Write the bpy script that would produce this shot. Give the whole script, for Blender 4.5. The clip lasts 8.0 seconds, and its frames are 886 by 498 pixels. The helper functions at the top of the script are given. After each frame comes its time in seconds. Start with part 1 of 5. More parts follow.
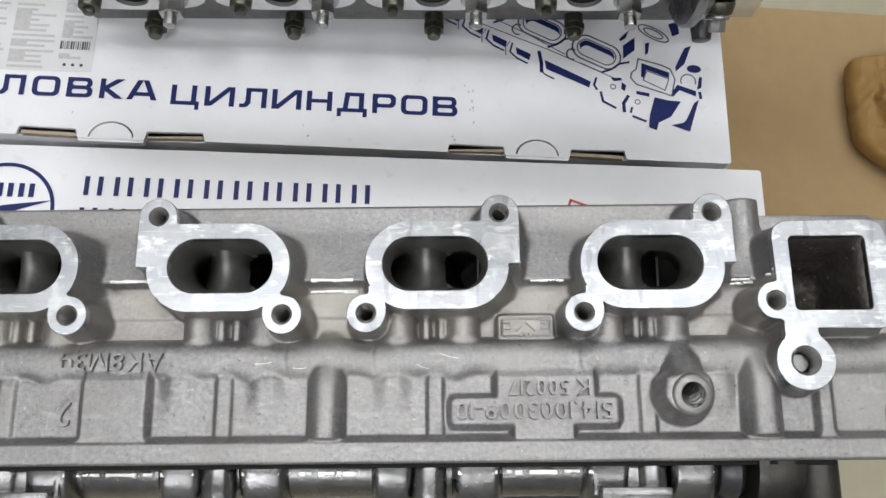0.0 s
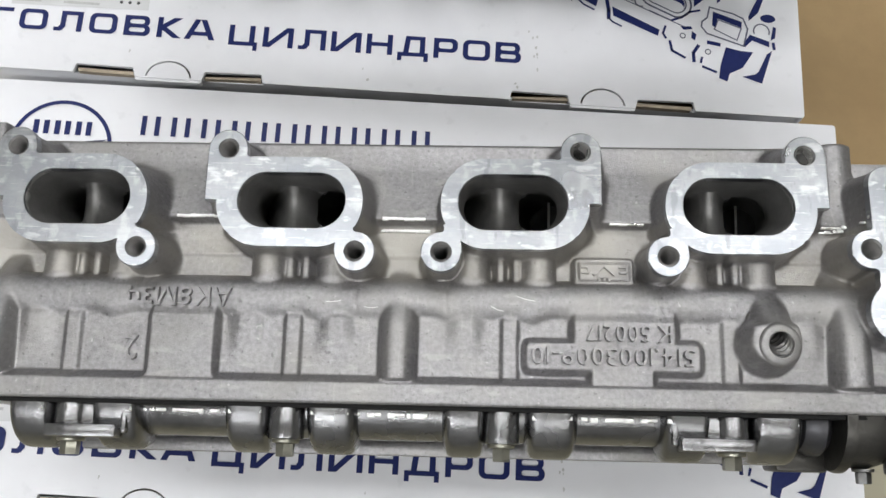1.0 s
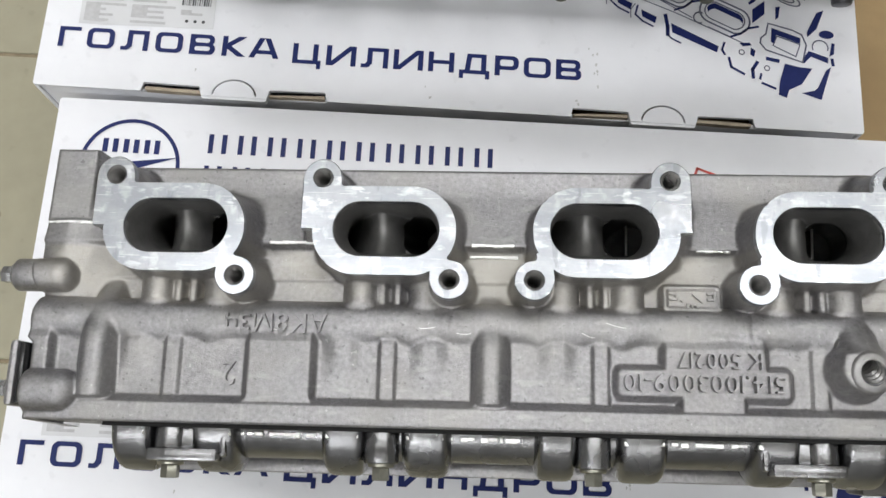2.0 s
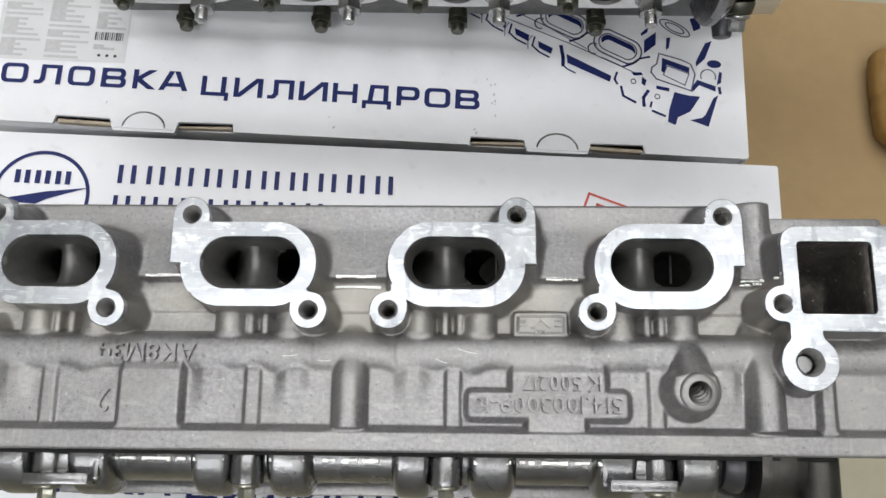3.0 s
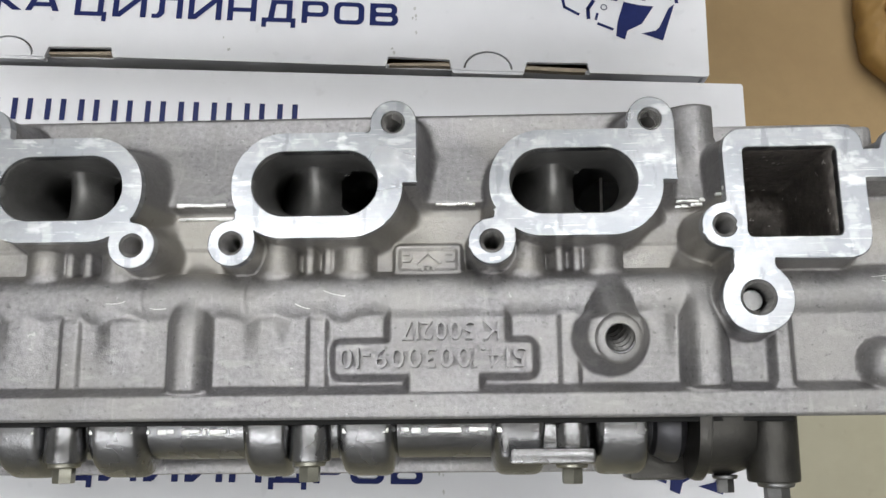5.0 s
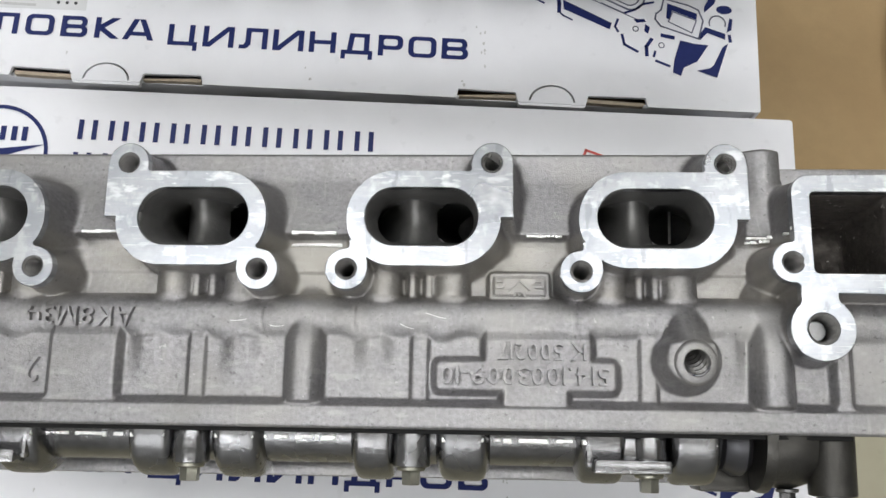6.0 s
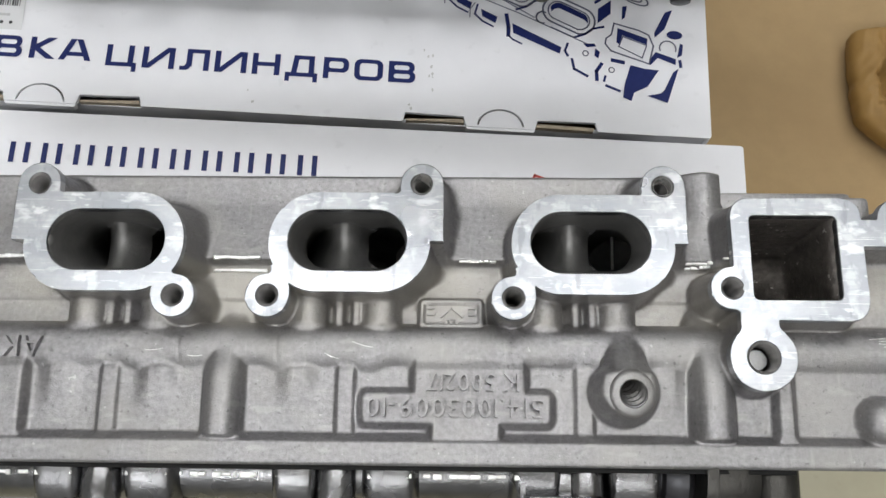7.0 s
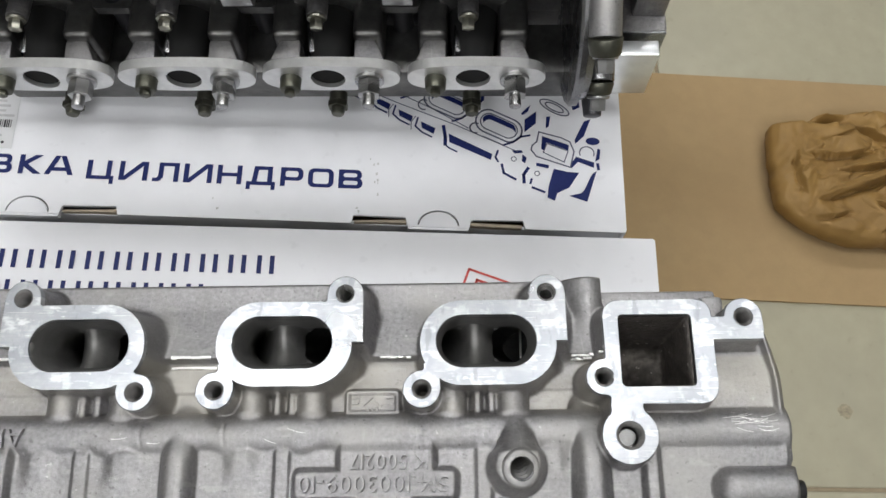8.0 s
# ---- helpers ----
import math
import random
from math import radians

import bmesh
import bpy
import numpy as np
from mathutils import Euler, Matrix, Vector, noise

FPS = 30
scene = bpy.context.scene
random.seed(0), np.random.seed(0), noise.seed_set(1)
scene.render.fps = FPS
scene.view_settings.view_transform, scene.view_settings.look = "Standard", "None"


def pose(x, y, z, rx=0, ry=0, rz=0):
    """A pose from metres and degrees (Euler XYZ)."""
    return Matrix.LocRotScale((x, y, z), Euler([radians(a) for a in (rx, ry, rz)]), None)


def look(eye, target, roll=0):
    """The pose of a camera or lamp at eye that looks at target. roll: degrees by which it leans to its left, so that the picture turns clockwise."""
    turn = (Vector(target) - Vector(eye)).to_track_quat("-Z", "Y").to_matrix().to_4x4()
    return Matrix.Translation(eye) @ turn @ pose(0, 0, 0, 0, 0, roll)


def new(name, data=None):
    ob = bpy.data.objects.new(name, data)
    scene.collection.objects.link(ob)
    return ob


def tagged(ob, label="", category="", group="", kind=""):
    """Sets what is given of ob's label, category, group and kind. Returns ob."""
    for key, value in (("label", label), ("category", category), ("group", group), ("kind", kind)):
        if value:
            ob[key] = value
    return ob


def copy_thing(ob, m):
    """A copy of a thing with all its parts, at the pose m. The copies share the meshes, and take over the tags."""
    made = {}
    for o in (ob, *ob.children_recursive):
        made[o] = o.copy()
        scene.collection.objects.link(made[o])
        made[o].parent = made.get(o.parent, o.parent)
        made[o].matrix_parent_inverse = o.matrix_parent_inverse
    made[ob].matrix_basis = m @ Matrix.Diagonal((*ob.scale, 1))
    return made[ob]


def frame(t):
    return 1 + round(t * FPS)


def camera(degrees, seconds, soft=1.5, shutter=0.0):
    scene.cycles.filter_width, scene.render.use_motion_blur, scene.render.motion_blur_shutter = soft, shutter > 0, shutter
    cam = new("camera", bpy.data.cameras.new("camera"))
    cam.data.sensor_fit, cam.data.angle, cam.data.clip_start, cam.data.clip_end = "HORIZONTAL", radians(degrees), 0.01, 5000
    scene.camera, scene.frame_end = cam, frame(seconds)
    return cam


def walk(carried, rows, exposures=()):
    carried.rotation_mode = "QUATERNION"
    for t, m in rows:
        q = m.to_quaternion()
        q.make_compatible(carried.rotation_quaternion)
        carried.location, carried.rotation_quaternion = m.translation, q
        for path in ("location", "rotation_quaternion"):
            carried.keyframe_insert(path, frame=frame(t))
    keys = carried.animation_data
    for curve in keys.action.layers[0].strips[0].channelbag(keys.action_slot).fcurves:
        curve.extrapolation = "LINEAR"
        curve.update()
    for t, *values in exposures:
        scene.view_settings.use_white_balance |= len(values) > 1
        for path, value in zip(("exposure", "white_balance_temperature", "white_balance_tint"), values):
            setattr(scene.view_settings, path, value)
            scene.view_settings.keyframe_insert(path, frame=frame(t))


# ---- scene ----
cam = camera(54.0, 8.0)
PATH = [
    (0, (0.011, -0.119, 0.853), (0.117, 0.481, -1.052), 11.2),
    (0.5, (0.014, -0.123, 0.843), (0.096, 0.444, -1.073), 10.3),
    (1, (-0.011, -0.129, 0.834), (0.033, 0.399, -1.094), 7.6),
    (1.2, (-0.027, -0.126, 0.836), (0.005, 0.394, -1.095), 6.4),
    (2.3, (-0.052, -0.117, 0.853), (-0.031, 0.399, -1.079), 5.2),
    (2.5, (-0.034, -0.118, 0.862), (-0.005, 0.407, -1.067), 5.9),
    (3, (0.011, -0.111, 0.875), (0.068, 0.427, -1.05), 8.2),
    (3.5, (0.047, -0.114, 0.863), (0.133, 0.423, -1.062), 10.5),
    (4, (0.08, -0.118, 0.849), (0.175, 0.402, -1.08), 11.3),
    (4.2, (0.089, -0.117, 0.843), (0.182, 0.389, -1.09), 11.2),
    (5.3, (0.065, -0.105, 0.776), (0.108, 0.361, -1.169), 6.4),
    (5.5, (0.061, -0.106, 0.782), (0.093, 0.36, -1.162), 5.5),
    (6, (0.036, -0.108, 0.825), (0.058, 0.378, -1.115), 4.9),
    (6.5, (0.023, -0.112, 0.843), (0.06, 0.409, -1.088), 6.7),
    (7, (0.057, -0.105, 0.808), (0.134, 0.45, -1.112), 10.1),
    (7.5, (0.082, -0.116, 0.864), (0.175, 0.506, -1.035), 10.0),
    (8, (0.091, -0.109, 0.886), (0.182, 0.591, -0.986), 8.5),
]
walk(cam, [(t, look(eye, target, roll)) for t, eye, target, roll in PATH])

# ---- world, light ----
world = bpy.data.worlds.new("world")
scene.world = world
world.use_nodes = True
world.node_tree.nodes["Background"].inputs[0].default_value = (0.8, 0.85, 0.9, 1)
world.node_tree.nodes["Background"].inputs[1].default_value = 0.05
scene.view_settings.exposure = 0.0


def area_lamp(name, x, y, z, sx, sy, watts, colour):
    data = bpy.data.lights.new(name, "AREA")
    data.shape, data.size, data.size_y, data.energy, data.color = "RECTANGLE", sx, sy, watts, colour
    ob = new(name, data)
    ob.matrix_world = pose(x, y, z)
    return ob


CEILING = 2.7
LAMPS = [(-0.9, -1.55), (0.8, -1.55), (-0.75, 0.2), (0.75, 0.2), (-0.75, 1.85), (0.75, 1.85)]
# assumed lamps, out of view; watts set singly to balance the brightness
for (lx, ly), watts in zip(LAMPS, (23.5, 7.2, 9.6, 9.6, 12.6, 12.2)):
    area_lamp("ceiling_lamp_light", lx, ly, CEILING - 0.075, 1.15, 0.28, watts, (0.95, 0.97, 1.0))

# ---- materials ----
def material(name, colour, rough=0.5, metal=0.0, vary=0.08, scale=30.0, bump=0.0, bump_scale=200.0,
             rough_vary=0.08, second=None, second_scale=6.0, second_amount=0.5, spec=0.5, coat=0.0, speck=0.0, speck_scale=400.0):
    m = bpy.data.materials.new(name)
    m.use_nodes = True
    nt = m.node_tree
    n, l = nt.nodes, nt.links
    b = n["Principled BSDF"]
    b.inputs["Metallic"].default_value = metal
    b.inputs["Specular IOR Level"].default_value = spec
    b.inputs["Coat Weight"].default_value = coat
    tc = n.new("ShaderNodeTexCoord")
    def noise_node(sc, detail=4.0, rgh=0.6):
        t = n.new("ShaderNodeTexNoise")
        t.inputs["Scale"].default_value, t.inputs["Detail"].default_value, t.inputs["Roughness"].default_value = sc, detail, rgh
        l.new(tc.outputs["Object"], t.inputs["Vector"])
        return t
    fine, broad = noise_node(scale), noise_node(second_scale, 3.0)
    base = n.new("ShaderNodeMix")
    base.data_type = "RGBA"
    lo, hi = [tuple(c * f for c in colour) + (1,) for f in (1 - vary, 1 + vary)]
    base.inputs[6].default_value, base.inputs[7].default_value = lo, hi
    ramp = n.new("ShaderNodeMapRange")
    ramp.inputs[1].default_value, ramp.inputs[2].default_value = 0.3, 0.7
    l.new(fine.outputs[0], ramp.inputs[0])
    l.new(ramp.outputs[0], base.inputs[0])
    out = base.outputs[2]
    if second:
        mix = n.new("ShaderNodeMix")
        mix.data_type = "RGBA"
        mix.inputs[7].default_value = (*second, 1)
        r2 = n.new("ShaderNodeMapRange")
        r2.inputs[1].default_value, r2.inputs[2].default_value, r2.inputs[4].default_value = 0.45, 0.7, second_amount
        l.new(broad.outputs[0], r2.inputs[0])
        l.new(r2.outputs[0], mix.inputs[0])
        l.new(out, mix.inputs[6])
        out = mix.outputs[2]
    if speck:
        sp = noise_node(speck_scale, 2.0, 0.5)
        r3 = n.new("ShaderNodeMapRange")
        r3.inputs[1].default_value, r3.inputs[2].default_value, r3.inputs[4].default_value = 0.66, 0.74, speck
        l.new(sp.outputs[0], r3.inputs[0])
        mix = n.new("ShaderNodeMix")
        mix.data_type = "RGBA"
        mix.inputs[7].default_value = (*[c * 0.45 for c in colour], 1)
        l.new(r3.outputs[0], mix.inputs[0])
        l.new(out, mix.inputs[6])
        out = mix.outputs[2]
    l.new(out, b.inputs["Base Color"])
    rr = n.new("ShaderNodeMapRange")
    rr.inputs[1].default_value, rr.inputs[2].default_value = 0.3, 0.7
    rr.inputs[3].default_value, rr.inputs[4].default_value = max(0.02, rough - rough_vary), min(1, rough + rough_vary)
    l.new(broad.outputs[0], rr.inputs[0])
    l.new(rr.outputs[0], b.inputs["Roughness"])
    if bump:
        bn = noise_node(bump_scale, 5.0, 0.65)
        bp = n.new("ShaderNodeBump")
        bp.inputs["Strength"].default_value, bp.inputs["Distance"].default_value = bump, 0.001
        l.new(bn.outputs[0], bp.inputs["Height"])
        l.new(bp.outputs[0], b.inputs["Normal"])
    return m


CAST = material("cast_aluminium", (0.279, 0.273, 0.281), 0.41, 0.88, 0.20, 430, 0.34, 1200, 0.09, (0.345, 0.336, 0.325), 17, 0.9, speck=0.6, speck_scale=420)
def add_layer(m, scale, lo, hi, amount, colour, detail=4.0, turn=0.12):
    """Lays stretched noise of another colour over a material's base colour."""
    n, l = m.node_tree.nodes, m.node_tree.links
    b = n["Principled BSDF"]
    tc = n.new("ShaderNodeTexCoord")
    mp = n.new("ShaderNodeMapping")
    mp.inputs["Scale"].default_value = scale
    mp.inputs["Rotation"].default_value = (0, 0, turn)
    l.new(tc.outputs["Object"], mp.inputs["Vector"])
    t = n.new("ShaderNodeTexNoise")
    t.inputs["Scale"].default_value, t.inputs["Detail"].default_value = 1.0, detail
    l.new(mp.outputs[0], t.inputs["Vector"])
    r = n.new("ShaderNodeMapRange")
    r.inputs[1].default_value, r.inputs[2].default_value, r.inputs[4].default_value = lo, hi, amount
    l.new(t.outputs[0], r.inputs[0])
    mix = n.new("ShaderNodeMix")
    mix.data_type = "RGBA"
    mix.inputs[7].default_value = (*colour, 1)
    l.new(r.outputs[0], mix.inputs[0])
    l.new(b.inputs["Base Color"].links[0].from_socket, mix.inputs[6])
    l.new(mix.outputs[2], b.inputs["Base Color"])


# the casting carries sparkling grains, faint pale rubs, grey stains and fine streaks
add_layer(CAST, (330, 330, 330), 0.72, 0.76, 0.4, (0.62, 0.61, 0.60), 2.0)
add_layer(CAST, (28, 34, 30), 0.55, 0.68, 0.30, (0.215, 0.208, 0.203), 5.0, 0.4)
add_layer(CAST, (70, 190, 60), 0.60, 0.68, 0.45, (0.40, 0.395, 0.385), 5.0, 0.3)
add_layer(CAST, (420, 60, 60), 0.62, 0.70, 0.35, (0.40, 0.395, 0.38), 4.0, 0.15)

def tint_band(m, y0, y1, amount, colour):
    """Tints a band of a material between two y heights, broken up by noise."""
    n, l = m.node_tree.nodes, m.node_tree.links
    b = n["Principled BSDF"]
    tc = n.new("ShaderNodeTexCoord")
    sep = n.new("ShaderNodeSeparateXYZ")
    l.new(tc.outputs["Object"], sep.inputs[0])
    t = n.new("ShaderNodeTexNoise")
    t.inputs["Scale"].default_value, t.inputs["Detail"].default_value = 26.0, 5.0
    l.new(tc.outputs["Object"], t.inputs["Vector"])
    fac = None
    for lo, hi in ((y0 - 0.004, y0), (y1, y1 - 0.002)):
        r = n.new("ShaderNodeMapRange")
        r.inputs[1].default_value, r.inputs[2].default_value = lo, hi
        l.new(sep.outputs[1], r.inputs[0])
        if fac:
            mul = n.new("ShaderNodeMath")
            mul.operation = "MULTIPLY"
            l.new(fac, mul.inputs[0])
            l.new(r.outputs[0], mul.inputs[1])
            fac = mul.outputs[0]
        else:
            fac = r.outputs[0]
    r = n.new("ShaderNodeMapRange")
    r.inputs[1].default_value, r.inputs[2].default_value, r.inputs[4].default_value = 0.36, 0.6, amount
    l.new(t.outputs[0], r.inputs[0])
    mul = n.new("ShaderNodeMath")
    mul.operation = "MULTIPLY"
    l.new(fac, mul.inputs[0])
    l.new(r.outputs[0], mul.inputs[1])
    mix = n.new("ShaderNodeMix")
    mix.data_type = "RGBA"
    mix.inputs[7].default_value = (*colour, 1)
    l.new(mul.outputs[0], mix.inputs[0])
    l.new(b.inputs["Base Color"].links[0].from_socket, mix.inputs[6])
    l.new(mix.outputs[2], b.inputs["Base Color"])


# paler, creamier band between the gallery pipe and the casting seam
tint_band(CAST, -0.009, 0.0195, 0.55, (0.41, 0.39, 0.345))

# face-milled aluminium: bluish patches, cutter streaks and pale scuffs
MACHINED = material("machined_aluminium", (0.318, 0.328, 0.343), 0.33, 1.0, 0.06, 300, 0.08, 900, 0.10)
add_layer(MACHINED, (34, 60, 20), 0.47, 0.56, 0.6, (0.238, 0.252, 0.275), 8.0)
add_layer(MACHINED, (110, 70, 20), 0.55, 0.63, 0.6, (0.46, 0.47, 0.48), 6.0, 0.9)
add_layer(MACHINED, (60, 700, 20), 0.50, 0.66, 0.5, (0.28, 0.295, 0.32))
add_layer(MACHINED, (35, 1000, 20), 0.66, 0.70, 0.35, (0.70, 0.71, 0.72), 3.0, 0.6)
add_layer(MACHINED, (45, 1300, 20), 0.67, 0.70, 0.45, (0.72, 0.73, 0.74), 3.0, -0.45)
add_layer(MACHINED, (60, 160, 20), 0.57, 0.65, 0.6, (0.58, 0.59, 0.61), 7.0, 0.5)
add_layer(MACHINED, (130, 45, 20), 0.60, 0.65, 0.6, (0.19, 0.197, 0.212), 7.0, -0.7)
add_layer(MACHINED, (90, 200, 20), 0.64, 0.71, 0.6, (0.66, 0.67, 0.68), 5.0, 0.9)
CAM_CAST = material("smooth_cast_aluminium", (0.22, 0.22, 0.225), 0.25, 1.0, 0.22, 60, 0.35, 300, 0.09, (0.17, 0.17, 0.175), 30, 0.7)
# bare bright metal of seams and scratches, also the valve stems' painted glint
FLASH_GLINT = material("bright_flash_and_glint", (0.86, 0.86, 0.85), 0.3, 1.0, 0.1, 300, 0.5, 900)
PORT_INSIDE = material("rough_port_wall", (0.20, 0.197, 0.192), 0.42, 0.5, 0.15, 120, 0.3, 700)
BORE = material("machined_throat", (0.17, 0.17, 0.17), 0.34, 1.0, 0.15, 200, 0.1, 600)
# darker and browner than the casting outside, with pale specks
OUTLET_INSIDE = material("dark_rough_outlet_wall", (0.115, 0.102, 0.092), 0.42, 0.5, 0.4, 260, 0.9, 420, 0.12, (0.06, 0.054, 0.05), 60, 0.7)
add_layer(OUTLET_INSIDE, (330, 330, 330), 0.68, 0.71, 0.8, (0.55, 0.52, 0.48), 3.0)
ZINC = material("yellowish_zinc_steel", (0.32, 0.315, 0.27), 0.33, 1.0, 0.1, 200, 0.1, 900)
STEEL = material("bright_steel", (0.42, 0.42, 0.42), 0.3, 1.0, 0.08, 200, 0.05, 900)
THREAD = material("threaded_aluminium", (0.38, 0.375, 0.37), 0.30, 1.0, 0.1, 200)
NUT = material("dull_oiled_steel", (0.20, 0.20, 0.20), 0.38, 1.0, 0.15, 200, 0.1, 900)
OLIVE = material("olive_zinc_steel", (0.105, 0.105, 0.085), 0.38, 0.9, 0.15, 150, 0.1, 800)
END_FACE = material("bright_machined_face", (0.86, 0.88, 0.90), 0.36, 0.9, 0.06, 80, 0.05, 500)
# casting colour darkened to stand for the shade inside the cam chamber
CHAMBER = material("shaded_cast_aluminium", (0.15, 0.148, 0.145), 0.36, 0.9, 0.2, 120, 0.3, 800)
FLANGE = material("dull_machined_flange", (0.74, 0.74, 0.735), 0.42, 0.85, 0.1, 80, 0.1, 500)
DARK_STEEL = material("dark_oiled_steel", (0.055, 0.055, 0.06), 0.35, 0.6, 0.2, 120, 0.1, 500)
# casting tone lowered to near black for the shade at the timing end
SHADED_CAST = material("dark_shaded_casting", (0.054, 0.052, 0.048), 0.36, 0.8, 0.2, 90, 0.25, 400)
# near-black fill that stands for shade in the cover gap and injector bores
SHADE_FILL = material("black_shade_fill", (0.012, 0.012, 0.012), 0.75, 0.0, 0.1, 100, spec=0.2)
BLACK = material("black_plastic", (0.012, 0.012, 0.013), 0.3, 0.0, 0.1, 100)
CARTON = material("white_coated_carton", (0.785, 0.79, 0.822), 0.42, 0.0, 0.02, 35, 0.06, 120, 0.05, (0.73, 0.735, 0.768), 9, 0.5, spec=0.4, speck=0.10, speck_scale=90)
SHADE_BOARD = material("dark_slit_shade", (0.10, 0.095, 0.085), 0.9, 0.0, 0.1, 90)
CARTON_RAW = material("brown_carton_edge", (0.40, 0.335, 0.255), 0.85, 0.0, 0.15, 90, 0.3, 400)
KRAFT = material("brown_corrugated_board", (0.318, 0.219, 0.108), 0.8, 0.0, 0.05, 60, 0.15, 300, 0.05, (0.288, 0.192, 0.095), 5, 0.6)
BAG = material("brown_kraft_paper", (0.250, 0.143, 0.037), 0.66, 0.0, 0.08, 60, 0.25, 300, 0.08, (0.175, 0.098, 0.028), 14, 0.6)
TILE = material("beige_glazed_tile", (0.338, 0.315, 0.229), 0.33, 0.0, 0.05, 40, 0.04, 80, 0.06, (0.30, 0.279, 0.206), 7, 0.6, speck=0.15, speck_scale=60)
STAIN = material("dried_stain", (0.265, 0.232, 0.16), 0.5, 0.0, 0.25, 200)
GROUT = material("brown_grout", (0.26, 0.21, 0.14), 0.9, 0.0, 0.15, 120, 0.3, 400)
SCUFF = material("rubbed_grey_board", (0.52, 0.52, 0.52), 0.8, 0.0, 0.2, 900)
INK = material("dark_blue_print", (0.011, 0.019, 0.105), 0.5, 0.0, 0.08, 200, spec=0.25)
INK_LINE = material("grey_blue_print", (0.11, 0.12, 0.18), 0.45, 0.0, 0.15, 300)
RED_INK = material("red_stamp_ink", (0.55, 0.06, 0.05), 0.5, 0.0, 0.2, 300)
LABEL_INK = material("pale_grey_print", (0.47, 0.47, 0.48), 0.5, 0.0, 0.1, 300)
PAPER = material("white_label_paper", (0.63, 0.635, 0.65), 0.35, 0.0, 0.02, 60)
WALL = material("grey_wall_paint", (0.42, 0.42, 0.42), 0.7, 0.0, 0.04, 8, 0.1, 150)
PAINT = material("white_wall_paint", (0.78, 0.78, 0.76), 0.6, 0.0, 0.03, 8, 0.1, 150)


def lamp_material():
    m = bpy.data.materials.new("lamp_diffuser")
    m.use_nodes = True
    b = m.node_tree.nodes["Principled BSDF"]
    b.inputs["Base Color"].default_value = (0.9, 0.9, 0.88, 1)
    b.inputs["Emission Color"].default_value = (1, 0.985, 0.95, 1)
    b.inputs["Emission Strength"].default_value = 6.0
    return m


GLOW = lamp_material()

# ---- mesh helpers ----
def mesh_of(bm, name, mat, smooth=False):
    me = bpy.data.meshes.new(name)
    bmesh.ops.recalc_face_normals(bm, faces=bm.faces)
    if smooth:
        for f in bm.faces:
            f.smooth = True
        for e in bm.edges:
            if len(e.link_faces) == 2 and e.calc_face_angle(0) > radians(38):
                e.smooth = False
    bm.to_mesh(me)
    bm.free()
    me.materials.append(mat)
    return me


def part(name, bm, mat, parent=None, label="", smooth=True):
    ob = new(name, mesh_of(bm, name, mat, smooth))
    if parent:
        ob.parent = parent
    if label:
        ob["label"] = label
    return ob


def empty(name, m):
    ob = new(name)
    ob.empty_display_size = 0.05
    ob.matrix_world = m
    return ob


def add_box(bm, x0, x1, y0, y1, z0, z1, bevel=0.0, seg=2):
    r = bmesh.ops.create_cube(bm, size=1.0, matrix=Matrix.LocRotScale(((x0 + x1) / 2, (y0 + y1) / 2, (z0 + z1) / 2), None, (x1 - x0, y1 - y0, z1 - z0)))
    if bevel:
        edges = list({e for v in r["verts"] for e in v.link_edges})
        bmesh.ops.bevel(bm, geom=edges, offset=bevel, segments=seg, affect="EDGES", profile=0.5, clamp_overlap=True)
    return bm


def axis_matrix(p, q):
    d = Vector(q) - Vector(p)
    return Matrix.Translation((Vector(p) + Vector(q)) / 2) @ d.to_track_quat("Z", "Y").to_matrix().to_4x4()


def add_cyl(bm, p, q, r, r2=None, n=24, bevel=0.0):
    d = (Vector(q) - Vector(p)).length
    got = bmesh.ops.create_cone(bm, cap_ends=True, segments=n, radius1=r, radius2=r if r2 is None else r2, depth=d, matrix=axis_matrix(p, q))
    if bevel:
        caps = [e for v in got["verts"] for e in v.link_edges if sum(len(f.verts) == n for f in e.link_faces) == 1]
        bmesh.ops.bevel(bm, geom=list(set(caps)), offset=bevel, segments=2, affect="EDGES", profile=0.5, clamp_overlap=True)
    return bm


def add_lathe(bm, profile, m, n=28):
    """Turns (radius, height) pairs round the z axis of m."""
    rings = []
    for r, h in profile:
        rings.append([bm.verts.new(m @ Vector((r * math.cos(2 * math.pi * i / n), r * math.sin(2 * math.pi * i / n), h))) for i in range(n)])
    for a, b in zip(rings, rings[1:]):
        for i in range(n):
            bm.faces.new((a[i], a[(i + 1) % n], b[(i + 1) % n], b[i]))
    for ring in (rings[0], rings[-1]):
        bm.faces.new(ring)
    return bm


def rounded(corners, steps=7):
    """A closed outline from (x, y, radius) corners."""
    pts, n = [], len(corners)
    for i in range(n):
        x, y, r = corners[i]
        p, a, b = Vector((x, y)), Vector(corners[i - 1][:2]), Vector(corners[(i + 1) % n][:2])
        u, v = (a - p).normalized(), (b - p).normalized()
        ang = math.acos(max(-1, min(1, u.dot(v))))
        if r <= 0 or ang < 0.01 or ang > 3.13:
            pts.append(p)
            continue
        cut = min(r / math.tan(ang / 2), 0.499 * (a - p).length, 0.499 * (b - p).length)
        r = cut * math.tan(ang / 2)
        c = p + (u + v).normalized() * (r / math.sin(ang / 2))
        s, e = p + u * cut - c, p + v * cut - c
        turn = s.angle_signed(e)
        for k in range(steps + 1):
            w = s.copy()
            w.rotate(Matrix.Rotation(-turn * k / steps, 2))
            pts.append(c + w)
    return pts


